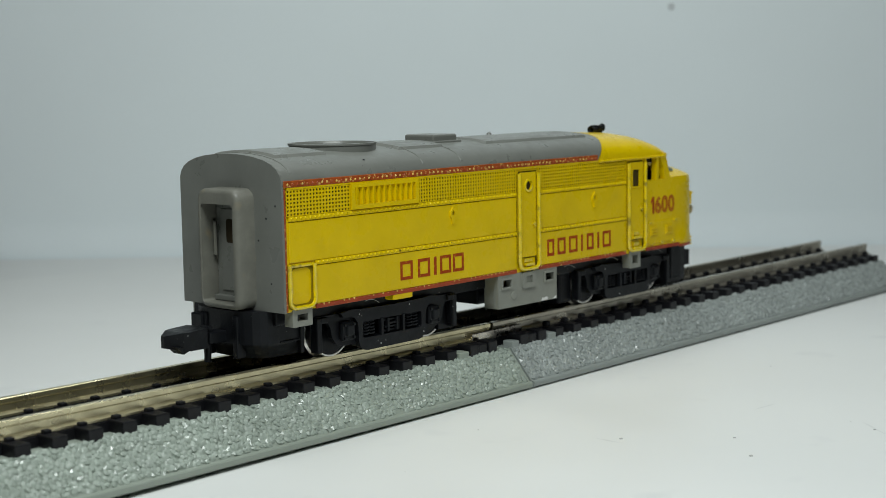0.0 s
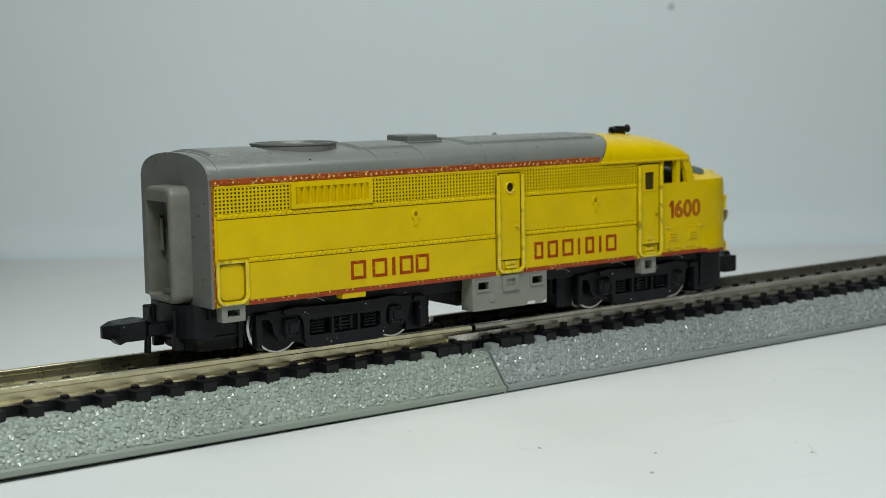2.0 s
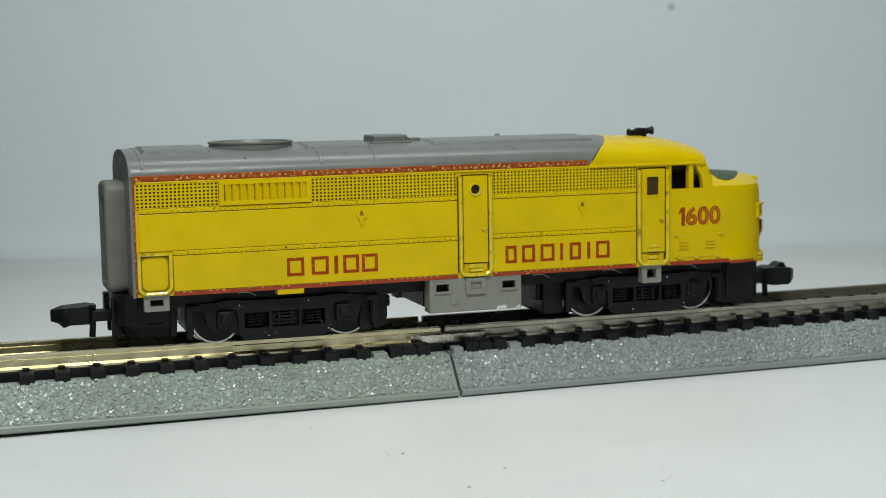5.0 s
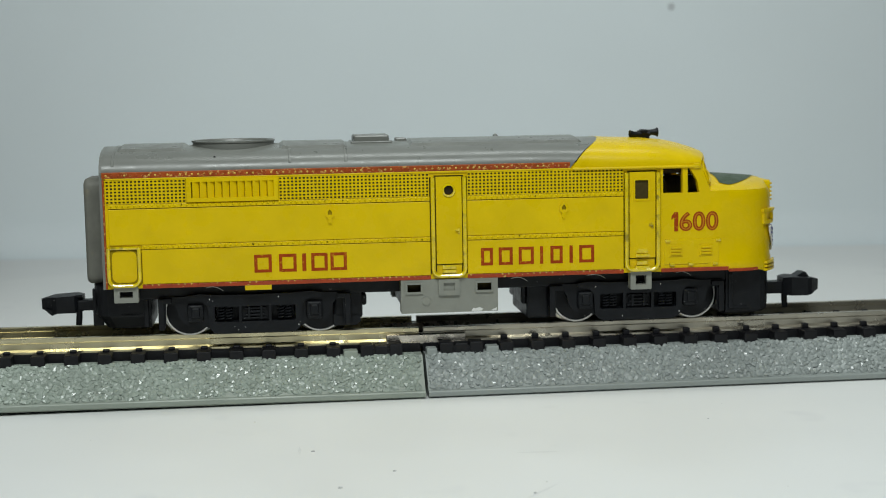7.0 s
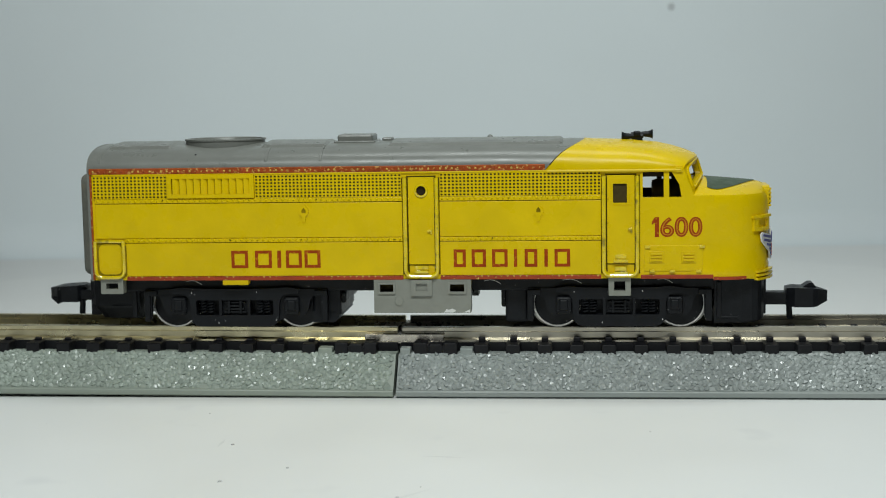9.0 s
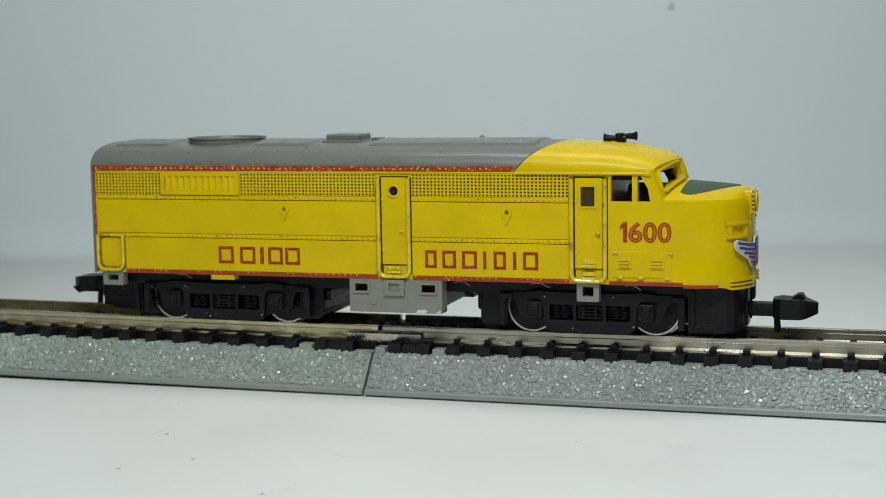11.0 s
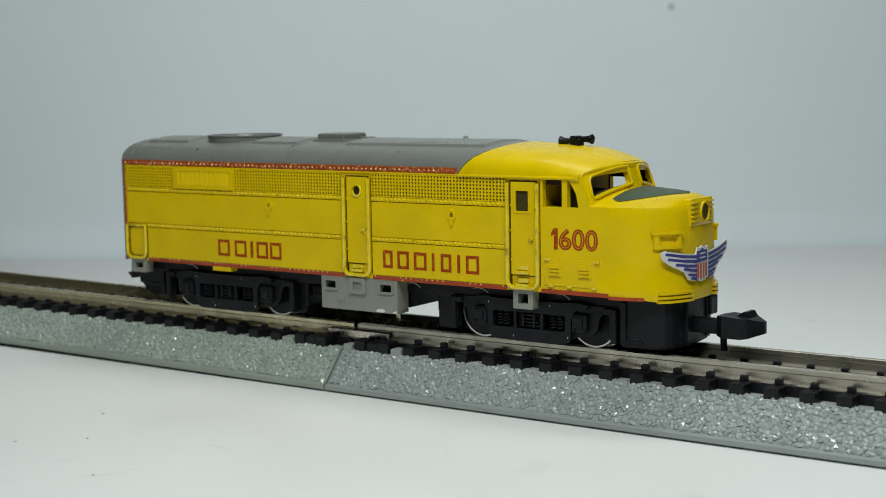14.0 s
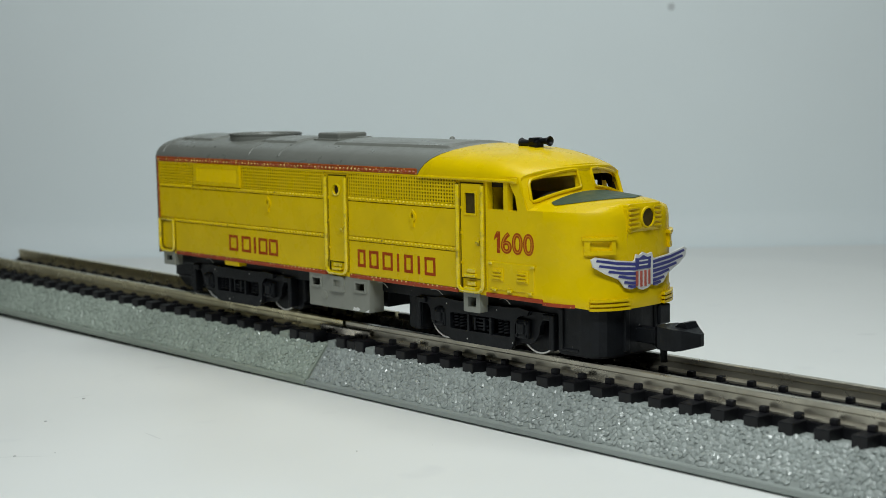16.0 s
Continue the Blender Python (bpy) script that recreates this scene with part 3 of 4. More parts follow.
def door(s, x0, x1, window):
    """A narrow door between two bright grab rails that meet in a U below it."""
    bm = bmesh.new()
    holes = [circle(0.78, 26.7, 0.62)] if window == "round" else [rect(25.85, 27.75, 24.85, 27.45, 0.12)]
    plate(bm, rect(x0 + 0.75, x1 - 0.65, 16.95, 28.5, 0.1), holes, at_side(s), 0.2, 0.0)
    d = part("door", bm, M_yellow, loco)
    bm = bmesh.new()
    if window == "round":
        turned(bm, [(0.62, -0.1), (0.66, 0.28), (0.86, 0.24), (0.9, 0.1)], (0.78, s * (HALF + 0.12), 26.7), "y", 28, False) if s > 0 else turned(bm, [(0.62, 0.1), (0.66, -0.28), (0.86, -0.24), (0.9, -0.1)], (0.78, s * (HALF + 0.12), 26.7), "y", 28, False)
        part("porthole_rim", bm, M_yellow_worn, d, smooth=True)
        bm = bmesh.new()
        strip(bm, s, 0.2, 1.4, 26.1, 27.3, 0.005, 0.03)
        part("porthole_hole", bm, M_inside, d, "dark porthole opening")
    else:
        plate(bm, rect(25.65, 27.95, 24.65, 27.65, 0.15), [rect(25.9, 27.7, 24.9, 27.4, 0.12)], at_side(s), 0.3, 0.1)
        part("window_frame", bm, M_yellow, d)
        bm = bmesh.new()
        strip(bm, s, 25.8, 27.8, 24.8, 27.5, 0.005, 0.03)
        part("door_window", bm, M_socket, d, "dark brown door window")
    bm = bmesh.new()
    strip(bm, s, x1 - 1.55, x1 - 0.95, 21.3, 21.6, 0.15, 0.5, 0.05)
    strip(bm, s, x1 - 1.2, x1 - 0.95, 21.0, 21.75, 0.15, 0.4, 0.05)
    part("door_handle", bm, M_yellow_worn, d)
    bm = bmesh.new()
    for z in (18.6, 22.3, 25.4):
        strip(bm, s, x0 + 0.72, x0 + 0.95, z, z + 0.35, 0.15, 0.32, 0.04)
    part("hinge", bm, M_yellow, d)
    bm = bmesh.new()
    y = s * (HALF + 0.42)
    r = 0.9
    path = [(x0 + 0.3, y, 28.4)] + [(x0 + 0.3, y, z) for z in (25, 21, 17)]
    path += [(x0 + 0.3 + r - r * math.cos(a), y, 15.35 + r - r * math.sin(a)) for a in (0.0, 0.4, 0.8, 1.2, 1.57)]
    path += [(x1 - 0.3 - r + r * math.sin(a), y, 15.35 + r - r * math.cos(a)) for a in (0.0, 0.4, 0.8, 1.2, 1.57)]
    path += [(x1 - 0.3, y, z) for z in (17, 21, 25, 28.4)]
    rod(bm, path, 0.27, 8)
    part("grab_rail", bm, M_yellow_worn, d, "rubbed shiny yellow grab rail", True)
    bm = bmesh.new()
    xm = (x0 + x1) / 2
    if window == "round":
        strip(bm, s, xm - 0.9, xm + 0.9, 15.75, 16.15, 0.0, 0.55, 0.08)
        strip(bm, s, xm - 0.9, xm + 0.9, 16.2, 16.75, 0.0, 0.25, 0.08)
    else:
        for z in (15.5, 17.1):
            strip(bm, s, xm - 0.95, xm + 0.95, z, z + 0.38, 0.0, 0.6, 0.08)
            strip(bm, s, xm - 0.75, xm + 0.75, z + 0.45, z + 1.05, 0.0, 0.3, 0.08)
    part("toe_step", bm, M_yellow_worn, d)


def lift_eye(s, x, z):
    bm = bmesh.new()
    out = [(x - 0.2, z - 1.25), (x + 0.2, z - 1.25), (x + 0.28, z - 0.55), (x + 0.62, z - 0.2), (x + 0.62, z + 0.35), (x, z + 1.0), (x - 0.62, z + 0.35), (x - 0.62, z - 0.2), (x - 0.28, z - 0.55)]
    plate(bm, out, [[(x - 0.27, z - 0.1), (x + 0.27, z - 0.1), (x + 0.27, z + 0.25), (x, z + 0.62), (x - 0.27, z + 0.25)]], at_side(s), 0.36, 0.1)
    eye = part("lifting_eye", bm, M_yellow, loco)
    # brownish plate filling the eye's hole
    bm = bmesh.new()
    plate(bm, [(x - 0.3, z - 0.14), (x + 0.3, z - 0.14), (x + 0.3, z + 0.26), (x, z + 0.66), (x - 0.3, z + 0.26)], [], at_side(s), 0.165, 0.1)
    part("eye_backing", bm, M_seam, eye, "brownish backing inside the eye")


def stirrup(s, xm, w, top, low):
    """An open square step hung below the sill."""
    bm = bmesh.new()
    plate(bm, rect(xm - w / 2, xm + w / 2, low, top + 0.2, 0.15), [rect(xm - w / 2 + 0.72, xm + w / 2 - 0.72, low + 0.65, top - 0.45)], at_side(s), 0.1, -1.3)
    part("stirrup_step", bm, M_grey_step, loco, "light grey square step")


SEGMENTS = [(-43.3, -1.75), (3.2, 24.35)]
for s in (-1, 1):
    for x0, x1 in SEGMENTS:
        for z0, z1 in ((20.62, 25.25), (15.5, 19.95)):
            bm = bmesh.new()
            a = x0 + (4.05 if z0 < 16 and x0 < -40 else 0)
            strip(bm, s, a, x1, z0, z1, -0.05, 0.15, 0.06)
            part("side_panel", bm, M_yellow, loco)
        for z0, z1 in ((25.36, 25.9), (20.04, 20.56)):
            bm = bmesh.new()
            a = x0 + (4.05 if z0 < 21 and x0 < -40 else 0)
            strip(bm, s, a, x1, z0, z1, -0.05, 0.22, 0.06)
            band = part("rivet_strip", bm, M_yellow, loco)
            bm = bmesh.new()
            rivets(bm, s, a, x1, (z0 + z1) / 2 + 0.04, 0.75, 0.2, 0.22)
            tagged(part("riveting", bm, M_rivet, band), kind="stuff")
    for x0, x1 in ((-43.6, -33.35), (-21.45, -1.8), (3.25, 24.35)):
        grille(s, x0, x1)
    # louvred panel
    bm = bmesh.new()
    plate(bm, rect(-33.3, -21.5, 26.0, 29.1), [rect(-32.7, -22.1, 26.55, 28.6)], at_side(s), 0.42, 0.0)
    louv = part("louvre_panel", bm, M_yellow, loco)
    # brownish sheet: the olive shading between the slats, put in as colour
    bm = bmesh.new()
    strip(bm, s, -32.7, -22.1, 26.5, 28.65, -0.02, 0.03)
    part("louvre_backing", bm, M_seam, louv)
    for i in range(11):
        x = -32.6 + i * 0.965
        bm = bmesh.new()
        prism(bm, [(x, s * (HALF + 0.02)), (x + 0.9, s * (HALF + 0.02)), (x + 0.9, s * (HALF + 0.10)), (x + 0.1, s * (HALF + 0.5))], "z", 26.55, 28.6)
        part("louvre", bm, M_yellow, louv)
    door(s, -1.67, 3.14, "round")
    door(s, 24.4, 29.34, "square")
    lift_eye(s, -14.9, 24.0)
    lift_eye(s, 16.2, 23.85)
    # rear corner grab frame
    bm = bmesh.new()
    y = s * (HALF + 0.35)
    r = 0.9
    path = [(-43.5, y, 20.3), (-43.5, y, 18), (-43.5, y, 16.2)] + [(-43.5 + r - r * math.cos(a), y, 15.35 + r - r * math.sin(a)) for a in (0.4, 0.8, 1.2, 1.57)]
    path += [(-39.6 - r + r * math.sin(a), y, 15.35 + r - r * math.cos(a)) for a in (0.0, 0.4, 0.8, 1.2)] + [(-39.6, y, 16.2), (-39.6, y, 18), (-39.6, y, 20.3)]
    rod(bm, path, 0.24, 8)
    strip(bm, s, -43.6, -39.5, 20.05, 20.45, 0.0, 0.3, 0.08)
    part("corner_grab_rail", bm, M_yellow_worn, loco, "rubbed shiny yellow grab rail", True)
    # red stripes
    bm = bmesh.new()
    strip(bm, s, -44.0, 17.1, 29.25, 30.05, -0.05, 0.24, 0.1)
    stripe = part("roof_stripe", bm, M_red, loco, "chipped red eave stripe")
    bm = bmesh.new()
    rivets(bm, s, -43.8, 17.0, 29.62, 0.78, 0.22, 0.19)
    tagged(part("stripe_riveting", bm, M_rubbed, stripe, "rubbed cream rivet heads"), kind="stuff")
    bm = bmesh.new()
    strip(bm, s, -43.5, 24.3, 29.02, 29.27, -0.05, 0.2, 0.06)
    part("eave_bead", bm, M_yellow, loco)
    bm = bmesh.new()
    for a, b in ((-39.3, -1.75), (3.2, 24.35), (29.5, 38.85)):
        strip(bm, s, a, b, 14.9, 15.42, -0.05, 0.32 if a > 25 else 0.17, 0.06)
    sill = part("sill_stripe", bm, M_red_low, loco, "worn red sill stripe")
    bm = bmesh.new()
    for a, b in ((-39.3, -1.75), (3.2, 24.35)):
        rivets(bm, s, a, b, 15.36, 0.85, 0.15, 0.16)
    tagged(part("sill_riveting", bm, M_rubbed, sill, "rubbed cream rivet heads"), kind="stuff")
    bm = bmesh.new()
    for a, b in SEGMENTS:
        strip(bm, s, a, b, 25.22, 25.38, -0.02, 0.03)
        strip(bm, s, a, b, 19.92, 20.06, -0.02, 0.03)
    plate(bm, rect(-43.9, -39.15, 15.2, 20.0, 0.9), [rect(-43.1, -39.95, 15.75, 19.9, 0.8)], at_side(s), 0.03, -0.02)
    tagged(part("seam_dirt", bm, M_seam, loco, "brownish dirt in the seams"), kind="stuff")
    bm = bmesh.new()
    for a, b in ((-1.67, 3.14), (24.4, 29.34)):
        for u0, u1 in ((a - 0.14, a + 0.12), (a + 0.44, a + 0.78), (b - 0.7, b - 0.4), (b - 0.12, b + 0.14)):
            strip(bm, s, u0, u1, 15.6, 28.45, -0.02, 0.035)
        strip(bm, s, a + 0.7, b - 0.6, 16.8, 16.97, -0.02, 0.035)
        strip(bm, s, a + 0.5, b - 0.4, 28.5, 28.68, -0.02, 0.035)
    tagged(part("panel_grime", bm, M_grime, loco, "dark grime in the panel joints"), kind="stuff")
    bm = bmesh.new()
    strip(bm, s, -43.98, -43.7, 15.0, 29.1, -0.05, 0.2, 0.08)
    part("corner_stripe", bm, M_red, loco, "chipped red corner stripe")
    # access panel with two louvred vents below the number
    bm = bmesh.new()
    strip(bm, s, 29.9, 37.5, 15.9, 19.3, 0.05, 0.27, 0.08)
    acc = part("access_panel", bm, M_yellow, loco)
    for xv in (30.55, 34.7):
        bm = bmesh.new()
        strip(bm, s, xv, xv + 1.9, 17.0, 18.55, 0.2, 0.4, 0.06)
        for k in range(3):
            strip(bm, s, xv + 0.25, xv + 1.65, 17.22 + 0.42 * k, 17.46 + 0.42 * k, 0.35, 0.55, 0.05)
        part("vent", bm, M_yellow, acc)
    for xv, zv in ((30.0, 18.95), (37.0, 18.95), (30.6, 15.75), (33.2, 15.75), (36.6, 15.75)):
        bm = bmesh.new()
        strip(bm, s, xv, xv + 0.7, zv, zv + 0.38, 0.2, 0.5, 0.08)
        part("latch", bm, M_yellow_worn, acc)
    bm = bmesh.new()
    rod(bm, [(x, s * (HALF + 0.28), 29.1) for x in (17.4, 22, 28, 33, 34.6)], 0.2, 8)
    strip(bm, s, 33.9, 34.9, 28.8, 29.5, 0.1, 0.42, 0.12)
    part("drip_rail", bm, M_yellow, loco, smooth=True)
    stirrup(s, -41.45, 3.1, 15.0, 13.1)
    stirrup(s, 26.75, 2.9, 15.0, 12.65)
    # grey equipment box below the middle door
    bm = bmesh.new()
    ww = [rect(-5.0, -3.05, 13.2, 14.35), rect(4.35, 6.4, 13.2, 14.35)]
    plate(bm, rect(-5.75, 7.2, 10.43, 14.95, 0.1), ww, at_side(s), 0.1, -0.7)
    strip(bm, s, -5.7, -5.0, 10.5, 14.9, -2.4, 0.0)
    strip(bm, s, 6.5, 7.15, 10.5, 14.9, -2.4, 0.0)
    strip(bm, s, -5.7, 7.15, 10.45, 11.0, -2.4, 0.0)
    bx = part("equipment_box", bm, M_grey_step, loco, "light grey plastic box with scuffed edge")
    bm = bmesh.new()
    strip(bm, s, -5.3, 6.8, 12.9, 14.7, -1.6, -1.2)
    part("vent_backing", bm, M_socket, bx, "dark olive plate behind the vents")
    for a, b in ((-5.2, -2.85), (4.15, 6.6)):
        bm = bmesh.new()
        plate(bm, rect(a, b, 13.0, 14.55, 0.1), [rect(a + 0.28, b - 0.28, 13.28, 14.27)], at_side(s), 0.3, 0.05)
        part("vent_frame", bm, M_grey_step, bx)
    bm = bmesh.new()
    plate(bm, rect(-0.75, 2.05, 12.75, 14.9, 0.15), [rect(-0.1, 1.4, 13.4, 14.4)], at_side(s), 0.42, 0.05)
    part("box_step", bm, M_grey_step, bx)
    bm = bmesh.new()
    turned(bm, [(0.62, 0.0), (0.6, s * 0.1), (0.45, s * 0.14), (0.1, s * 0.14)], (-2.4, s * (HALF + 0.1), 12.0), "y", 16)
    part("filler_cap", bm, M_grey_step, bx)
    bm = bmesh.new()
    plate(bm, [(3.6, 10.5), (4.9, 10.48), (5.2, 10.75), (4.7, 11.0), (4.2, 10.85), (3.9, 10.95)], [], at_side(s), 0.14, 0.08)
    plate(bm, [(6.2, 10.5), (7.0, 10.5), (7.05, 10.9), (6.6, 10.7)], [], at_side(s), 0.14, 0.08)
    part("scuff", bm, M_paper, bx, "whitish paint scuffs")

# thin moulding whiskers below the sill
for x0, x1, z in ((-31.2, -29.0, 14.75), (9.0, 11.2, 14.7), (19.3, 21.8, 14.75), (31.6, 33.6, 14.75)):
    bm = bmesh.new()
    rod(bm, [(x0 + (x1 - x0) * t, -8.95 - 0.25 * t, z + 0.35 * math.sin(3.0 * t) - 0.45 * t) for t in (0, 0.2, 0.4, 0.6, 0.8, 1.0)], 0.035, 5)
    part("moulding_whisker", bm, M_grey_step, loco)

# plain square outlines and bars stand where the two words of the railway's name are painted
SIGNS = [(-24.89, -22.62), (-21.67, -19.39), (-18.66, -18.14), (-17.48, -15.34), (-14.97, -12.82),
         (4.98, 6.59), (7.36, 9.25), (10.05, 12.1), (12.93, 13.36), (14.34, 16.01), (16.93, 17.39), (18.26, 20.3)]
for s in (-1, 1):
    for p, q in SIGNS:
        bm = bmesh.new()
        a, b = (p, q) if s < 0 else (-4.6 - q, -4.6 - p)
        ring = b - a > 1
        plate(bm, rect(a, b, 16.55, 18.9), [rect(a + 0.42, b - 0.42, 16.95, 18.5)] if ring else [], at_side(s), 0.175, 0.1)
        part("painted_shape", bm, M_letter, loco)


def digit(s, text, x0, x1, z0, z1, grow, material, lift, parent):
    """One figure of the road number, fitted to its width and height."""
    cu = bpy.data.curves.new("figure", "FONT")
    cu.body, cu.size, cu.offset, cu.extrude = text, 1.0, grow, 0.012
    tmp = new("figure", cu)
    bpy.context.view_layer.update()
    me = bpy.data.meshes.new_from_object(tmp.evaluated_get(bpy.context.evaluated_depsgraph_get()))
    bpy.data.objects.remove(tmp)
    co = [v.co.copy() for v in me.vertices]
    ax, bx = min(c.x for c in co), max(c.x for c in co)
    ay, by = min(c.y for c in co), max(c.y for c in co)
    for v, c in zip(me.vertices, co):
        fx = (c.x - ax) / (bx - ax)
        fx = fx if s < 0 else 1 - fx
        v.co = P(x0 + (x1 - x0) * fx, s * (HALF + lift + c.z), z0 + (z1 - z0) * (c.y - ay) / (by - ay))
    me.materials.clear()
    me.materials.append(material)
    ob = new("figure" if parent is loco else "figure_inline", me)
    ob.parent = parent
    return ob


for s in (-1, 1):
    spans = [(31.3, 31.85), (32.0, 33.78), (33.85, 35.6), (35.68, 37.42)]
    spans = spans if s < 0 else [(68.4 - q, 68.4 - p) for p, q in spans][::-1]
    for text, (x0, x1) in zip("1600" if s < 0 else "0061", spans):
        big = tagged(digit(s, text, x0, x1, 20.38, 22.98, 0.03 if text != "1" else 0.012, M_letter, 0.17, loco), "red figure with an orange inline")
        if text == "1":
            bm = bmesh.new()
            q = 31.32 if s < 0 else 37.08
            plate(bm, [(q, 22.98), (q + s * 0.42, 22.35), (q + s * 0.42, 21.95), (q, 22.3)], [], at_side(s), 0.2, 0.15)
            part("figure_flag", bm, M_letter, big)
            continue
        digit(s, text, x0 + (0.2 if x1 - x0 > 1 else 0.26), x1 - (0.2 if x1 - x0 > 1 else 0.1), 20.58, 22.78, -0.028, M_letter_in, 0.20, big)

# ---- roof fittings ----
bm = bmesh.new()
turned(bm, [(5.45, 32.0), (5.45, 33.3), (5.58, 33.38), (5.58, 33.58), (5.3, 33.6), (5.1, 33.3), (5.05, 33.0), (0.3, 33.0)], (-27.3, 0, 0), "z", 48)
fan = part("roof_fan", bm, M_grey, loco, "grey round fan ring", True)
for k in range(6):
    bm = bmesh.new()
    a = math.pi * k / 6
    rod(bm, [(-27.3 - 5 * math.cos(a), -5 * math.sin(a), 33.2), (-27.3 + 5 * math.cos(a), 5 * math.sin(a), 33.2)], 0.16, 6)
    part("fan_bar", bm, M_grey, fan)
bm = bmesh.new()
box(bm, -11.2, -6.4, -2.6, 2.6, 32.4, 33.95, 0.25)
box(bm, -11.6, -6.0, -3.1, 3.1, 32.4, 33.12, 0.12)
box(bm, -5.4, -3.9, -0.4, 1.6, 32.6, 33.42, 0.2)
part("exhaust_hatch", bm, M_grey, loco, "grey exhaust hatch")
bm = bmesh.new()
turned(bm, [(0.6, 32.3), (0.5, 32.95), (0.28, 33.4), (0.05, 33.5)], (9.2, 4.7, 0), "z", 12)
part("roof_knob", bm, M_grey, loco, smooth=True)


def roof_at(y):
    y = abs(y)
    for (ya, za), (yb, zb) in zip(PROFILE, PROFILE[1:]):
        if yb <= y <= ya:
            return za + (zb - za) * (ya - y) / max(ya - yb, 1e-6)
    return 33.0


for x0, x1 in ((-42.3, -33.4), (-21.2, -12.2), (-4.0, 19.5)):
    bm = bmesh.new()
    rows = []
    for x in (x0, x0 + 0.5, x1 - 0.5, x1):
        h = -0.03 if x in (x0, x1) else 0.3
        rows.append([(x, y, roof_at(y) + (h if abs(y) < 5.3 else -0.05)) for y in (-5.6, -5.25, -4.2, -2.2, 0, 2.2, 4.2, 5.25, 5.6)])
    loft(bm, rows, False, False)
    part("roof_panel", bm, M_grey, loco)
for x in (-42.6, -19.9, -12.6):
    bm = bmesh.new()
    rows = []
    for y, z in FULL[2:-2]:
        rows.append([(x - 0.22, y, z - 0.05), (x - 0.15, y, z + 0.08), (x + 0.15, y, z + 0.08), (x + 0.22, y, z - 0.05)])
    loft(bm, rows, False, False)
    part("roof_rib", bm, M_grey, loco, smooth=True)

for x, y in ((-1.5, -4.2), (-29.6, -7.7), (-12.5, -6.4)):
    bm = bmesh.new()
    turned(bm, [(0.16, -0.05), (0.12, 0.06), (0.03, 0.08)], (x, y, roof_at(y) + 0.02), "z", 8)
    part("roof_pit", bm, M_black, loco)

# horn: two trumpets back to back on a bracket
horn = part("horn", boxed(28.7, 30.1, -0.7, 0.7, 32.4, 33.3, 0.15), M_black, loco, "small black double trumpet horn")
for s, y in ((-1, -0.45), (1, 0.35)):
    bm = bmesh.new()
    turned(bm, [(0.28, -0.8 * s), (0.34, 0.6 * s), (0.42, 1.4 * s), (0.5, 1.8 * s), (0.64, 2.02 * s), (0.6, 2.1 * s), (0.4, 1.9 * s), (0.2, 1.4 * s)], (29.4, y, 33.3 + 0.12 * s), "x", 18)
    part("trumpet", bm, M_black, horn, smooth=True)
bm = bmesh.new()
box(bm, 28.9, 29.8, -0.95, 0.85, 33.2, 33.85, 0.15)
part("horn_clamp", bm, M_black, horn)

# ---- rear diaphragm ----
bm = bmesh.new()
def rounded(g, x):
    return [(x, u, v) for u, v in rect(-4.25 - g, 2.95 + g, 15.05 - g, 29.05 + g, 1.3 + g, 6)]


opening = [(u, v) for u, v in rect(-3.35, 2.25, 15.7, 27.3, 0.4, 6)]
loft(bm, [[(-44.2, u, v) for u, v in opening], [(-46.85, u, v) for u, v in opening], rounded(-0.55, -46.92), rounded(-0.3, -46.85), rounded(-0.1, -46.65), rounded(0.0, -46.35), rounded(0.05, -44.2)], True, False)
dia = part("rear_diaphragm", bm, M_dusty_grey, loco, "dusty grey gangway frame with rounded top", True)
bm = bmesh.new()
box(bm, -44.5, -44.25, -3.2, 2.2, 15.2, 27.2, 0.05)
box(bm, -44.65, -44.4, -2.3, 1.3, 16.9, 26.6, 0.08)
box(bm, -45.2, -44.4, -3.3, 2.2, 15.75, 16.4, 0.1)
end_door = part("end_door", bm, M_grey, dia, "grey end door in shadow")
bm = bmesh.new()
rod(bm, [(-44.95, 2.2, 25.1), (-45.15, 1.75, 25.0), (-45.15, 1.75, 23), (-45.15, 1.75, 21.2), (-44.95, 2.2, 21.1)], 0.22, 8)
part("end_handrail", bm, M_dusty_grey, dia, smooth=True)
bm = bmesh.new()
plate(bm, rect(-1.6, 0.3, 22.6, 25.4, 0.3), [], lambda u, v, w: (w, u, v), -44.7, -44.6)
part("end_window", bm, M_inside, end_door, "dark end door window")
bm = bmesh.new()
plate(bm, rect(3.4, 7.2, 13.2, 14.95, 0.15), [rect(4.3, 6.3, 13.75, 14.45)], lambda u, v, w: (-44.2 + w, u, v), 0.0, 1.2)
part("end_step", bm, M_black, loco)
for y, z in ((-6.3, 25.7), (-4.9, 23.1), (-6.9, 18.2), (4.6, 26.1), (5.3, 20.4), (-7.9, 27.2), (3.6, 17.2)):
    bm = bmesh.new()
    turned(bm, [(0.14, 0.0), (0.1, -0.05), (0.03, -0.06)], (-44.29, y, z), "x", 7)
    part("paint_pit", bm, M_black, loco)

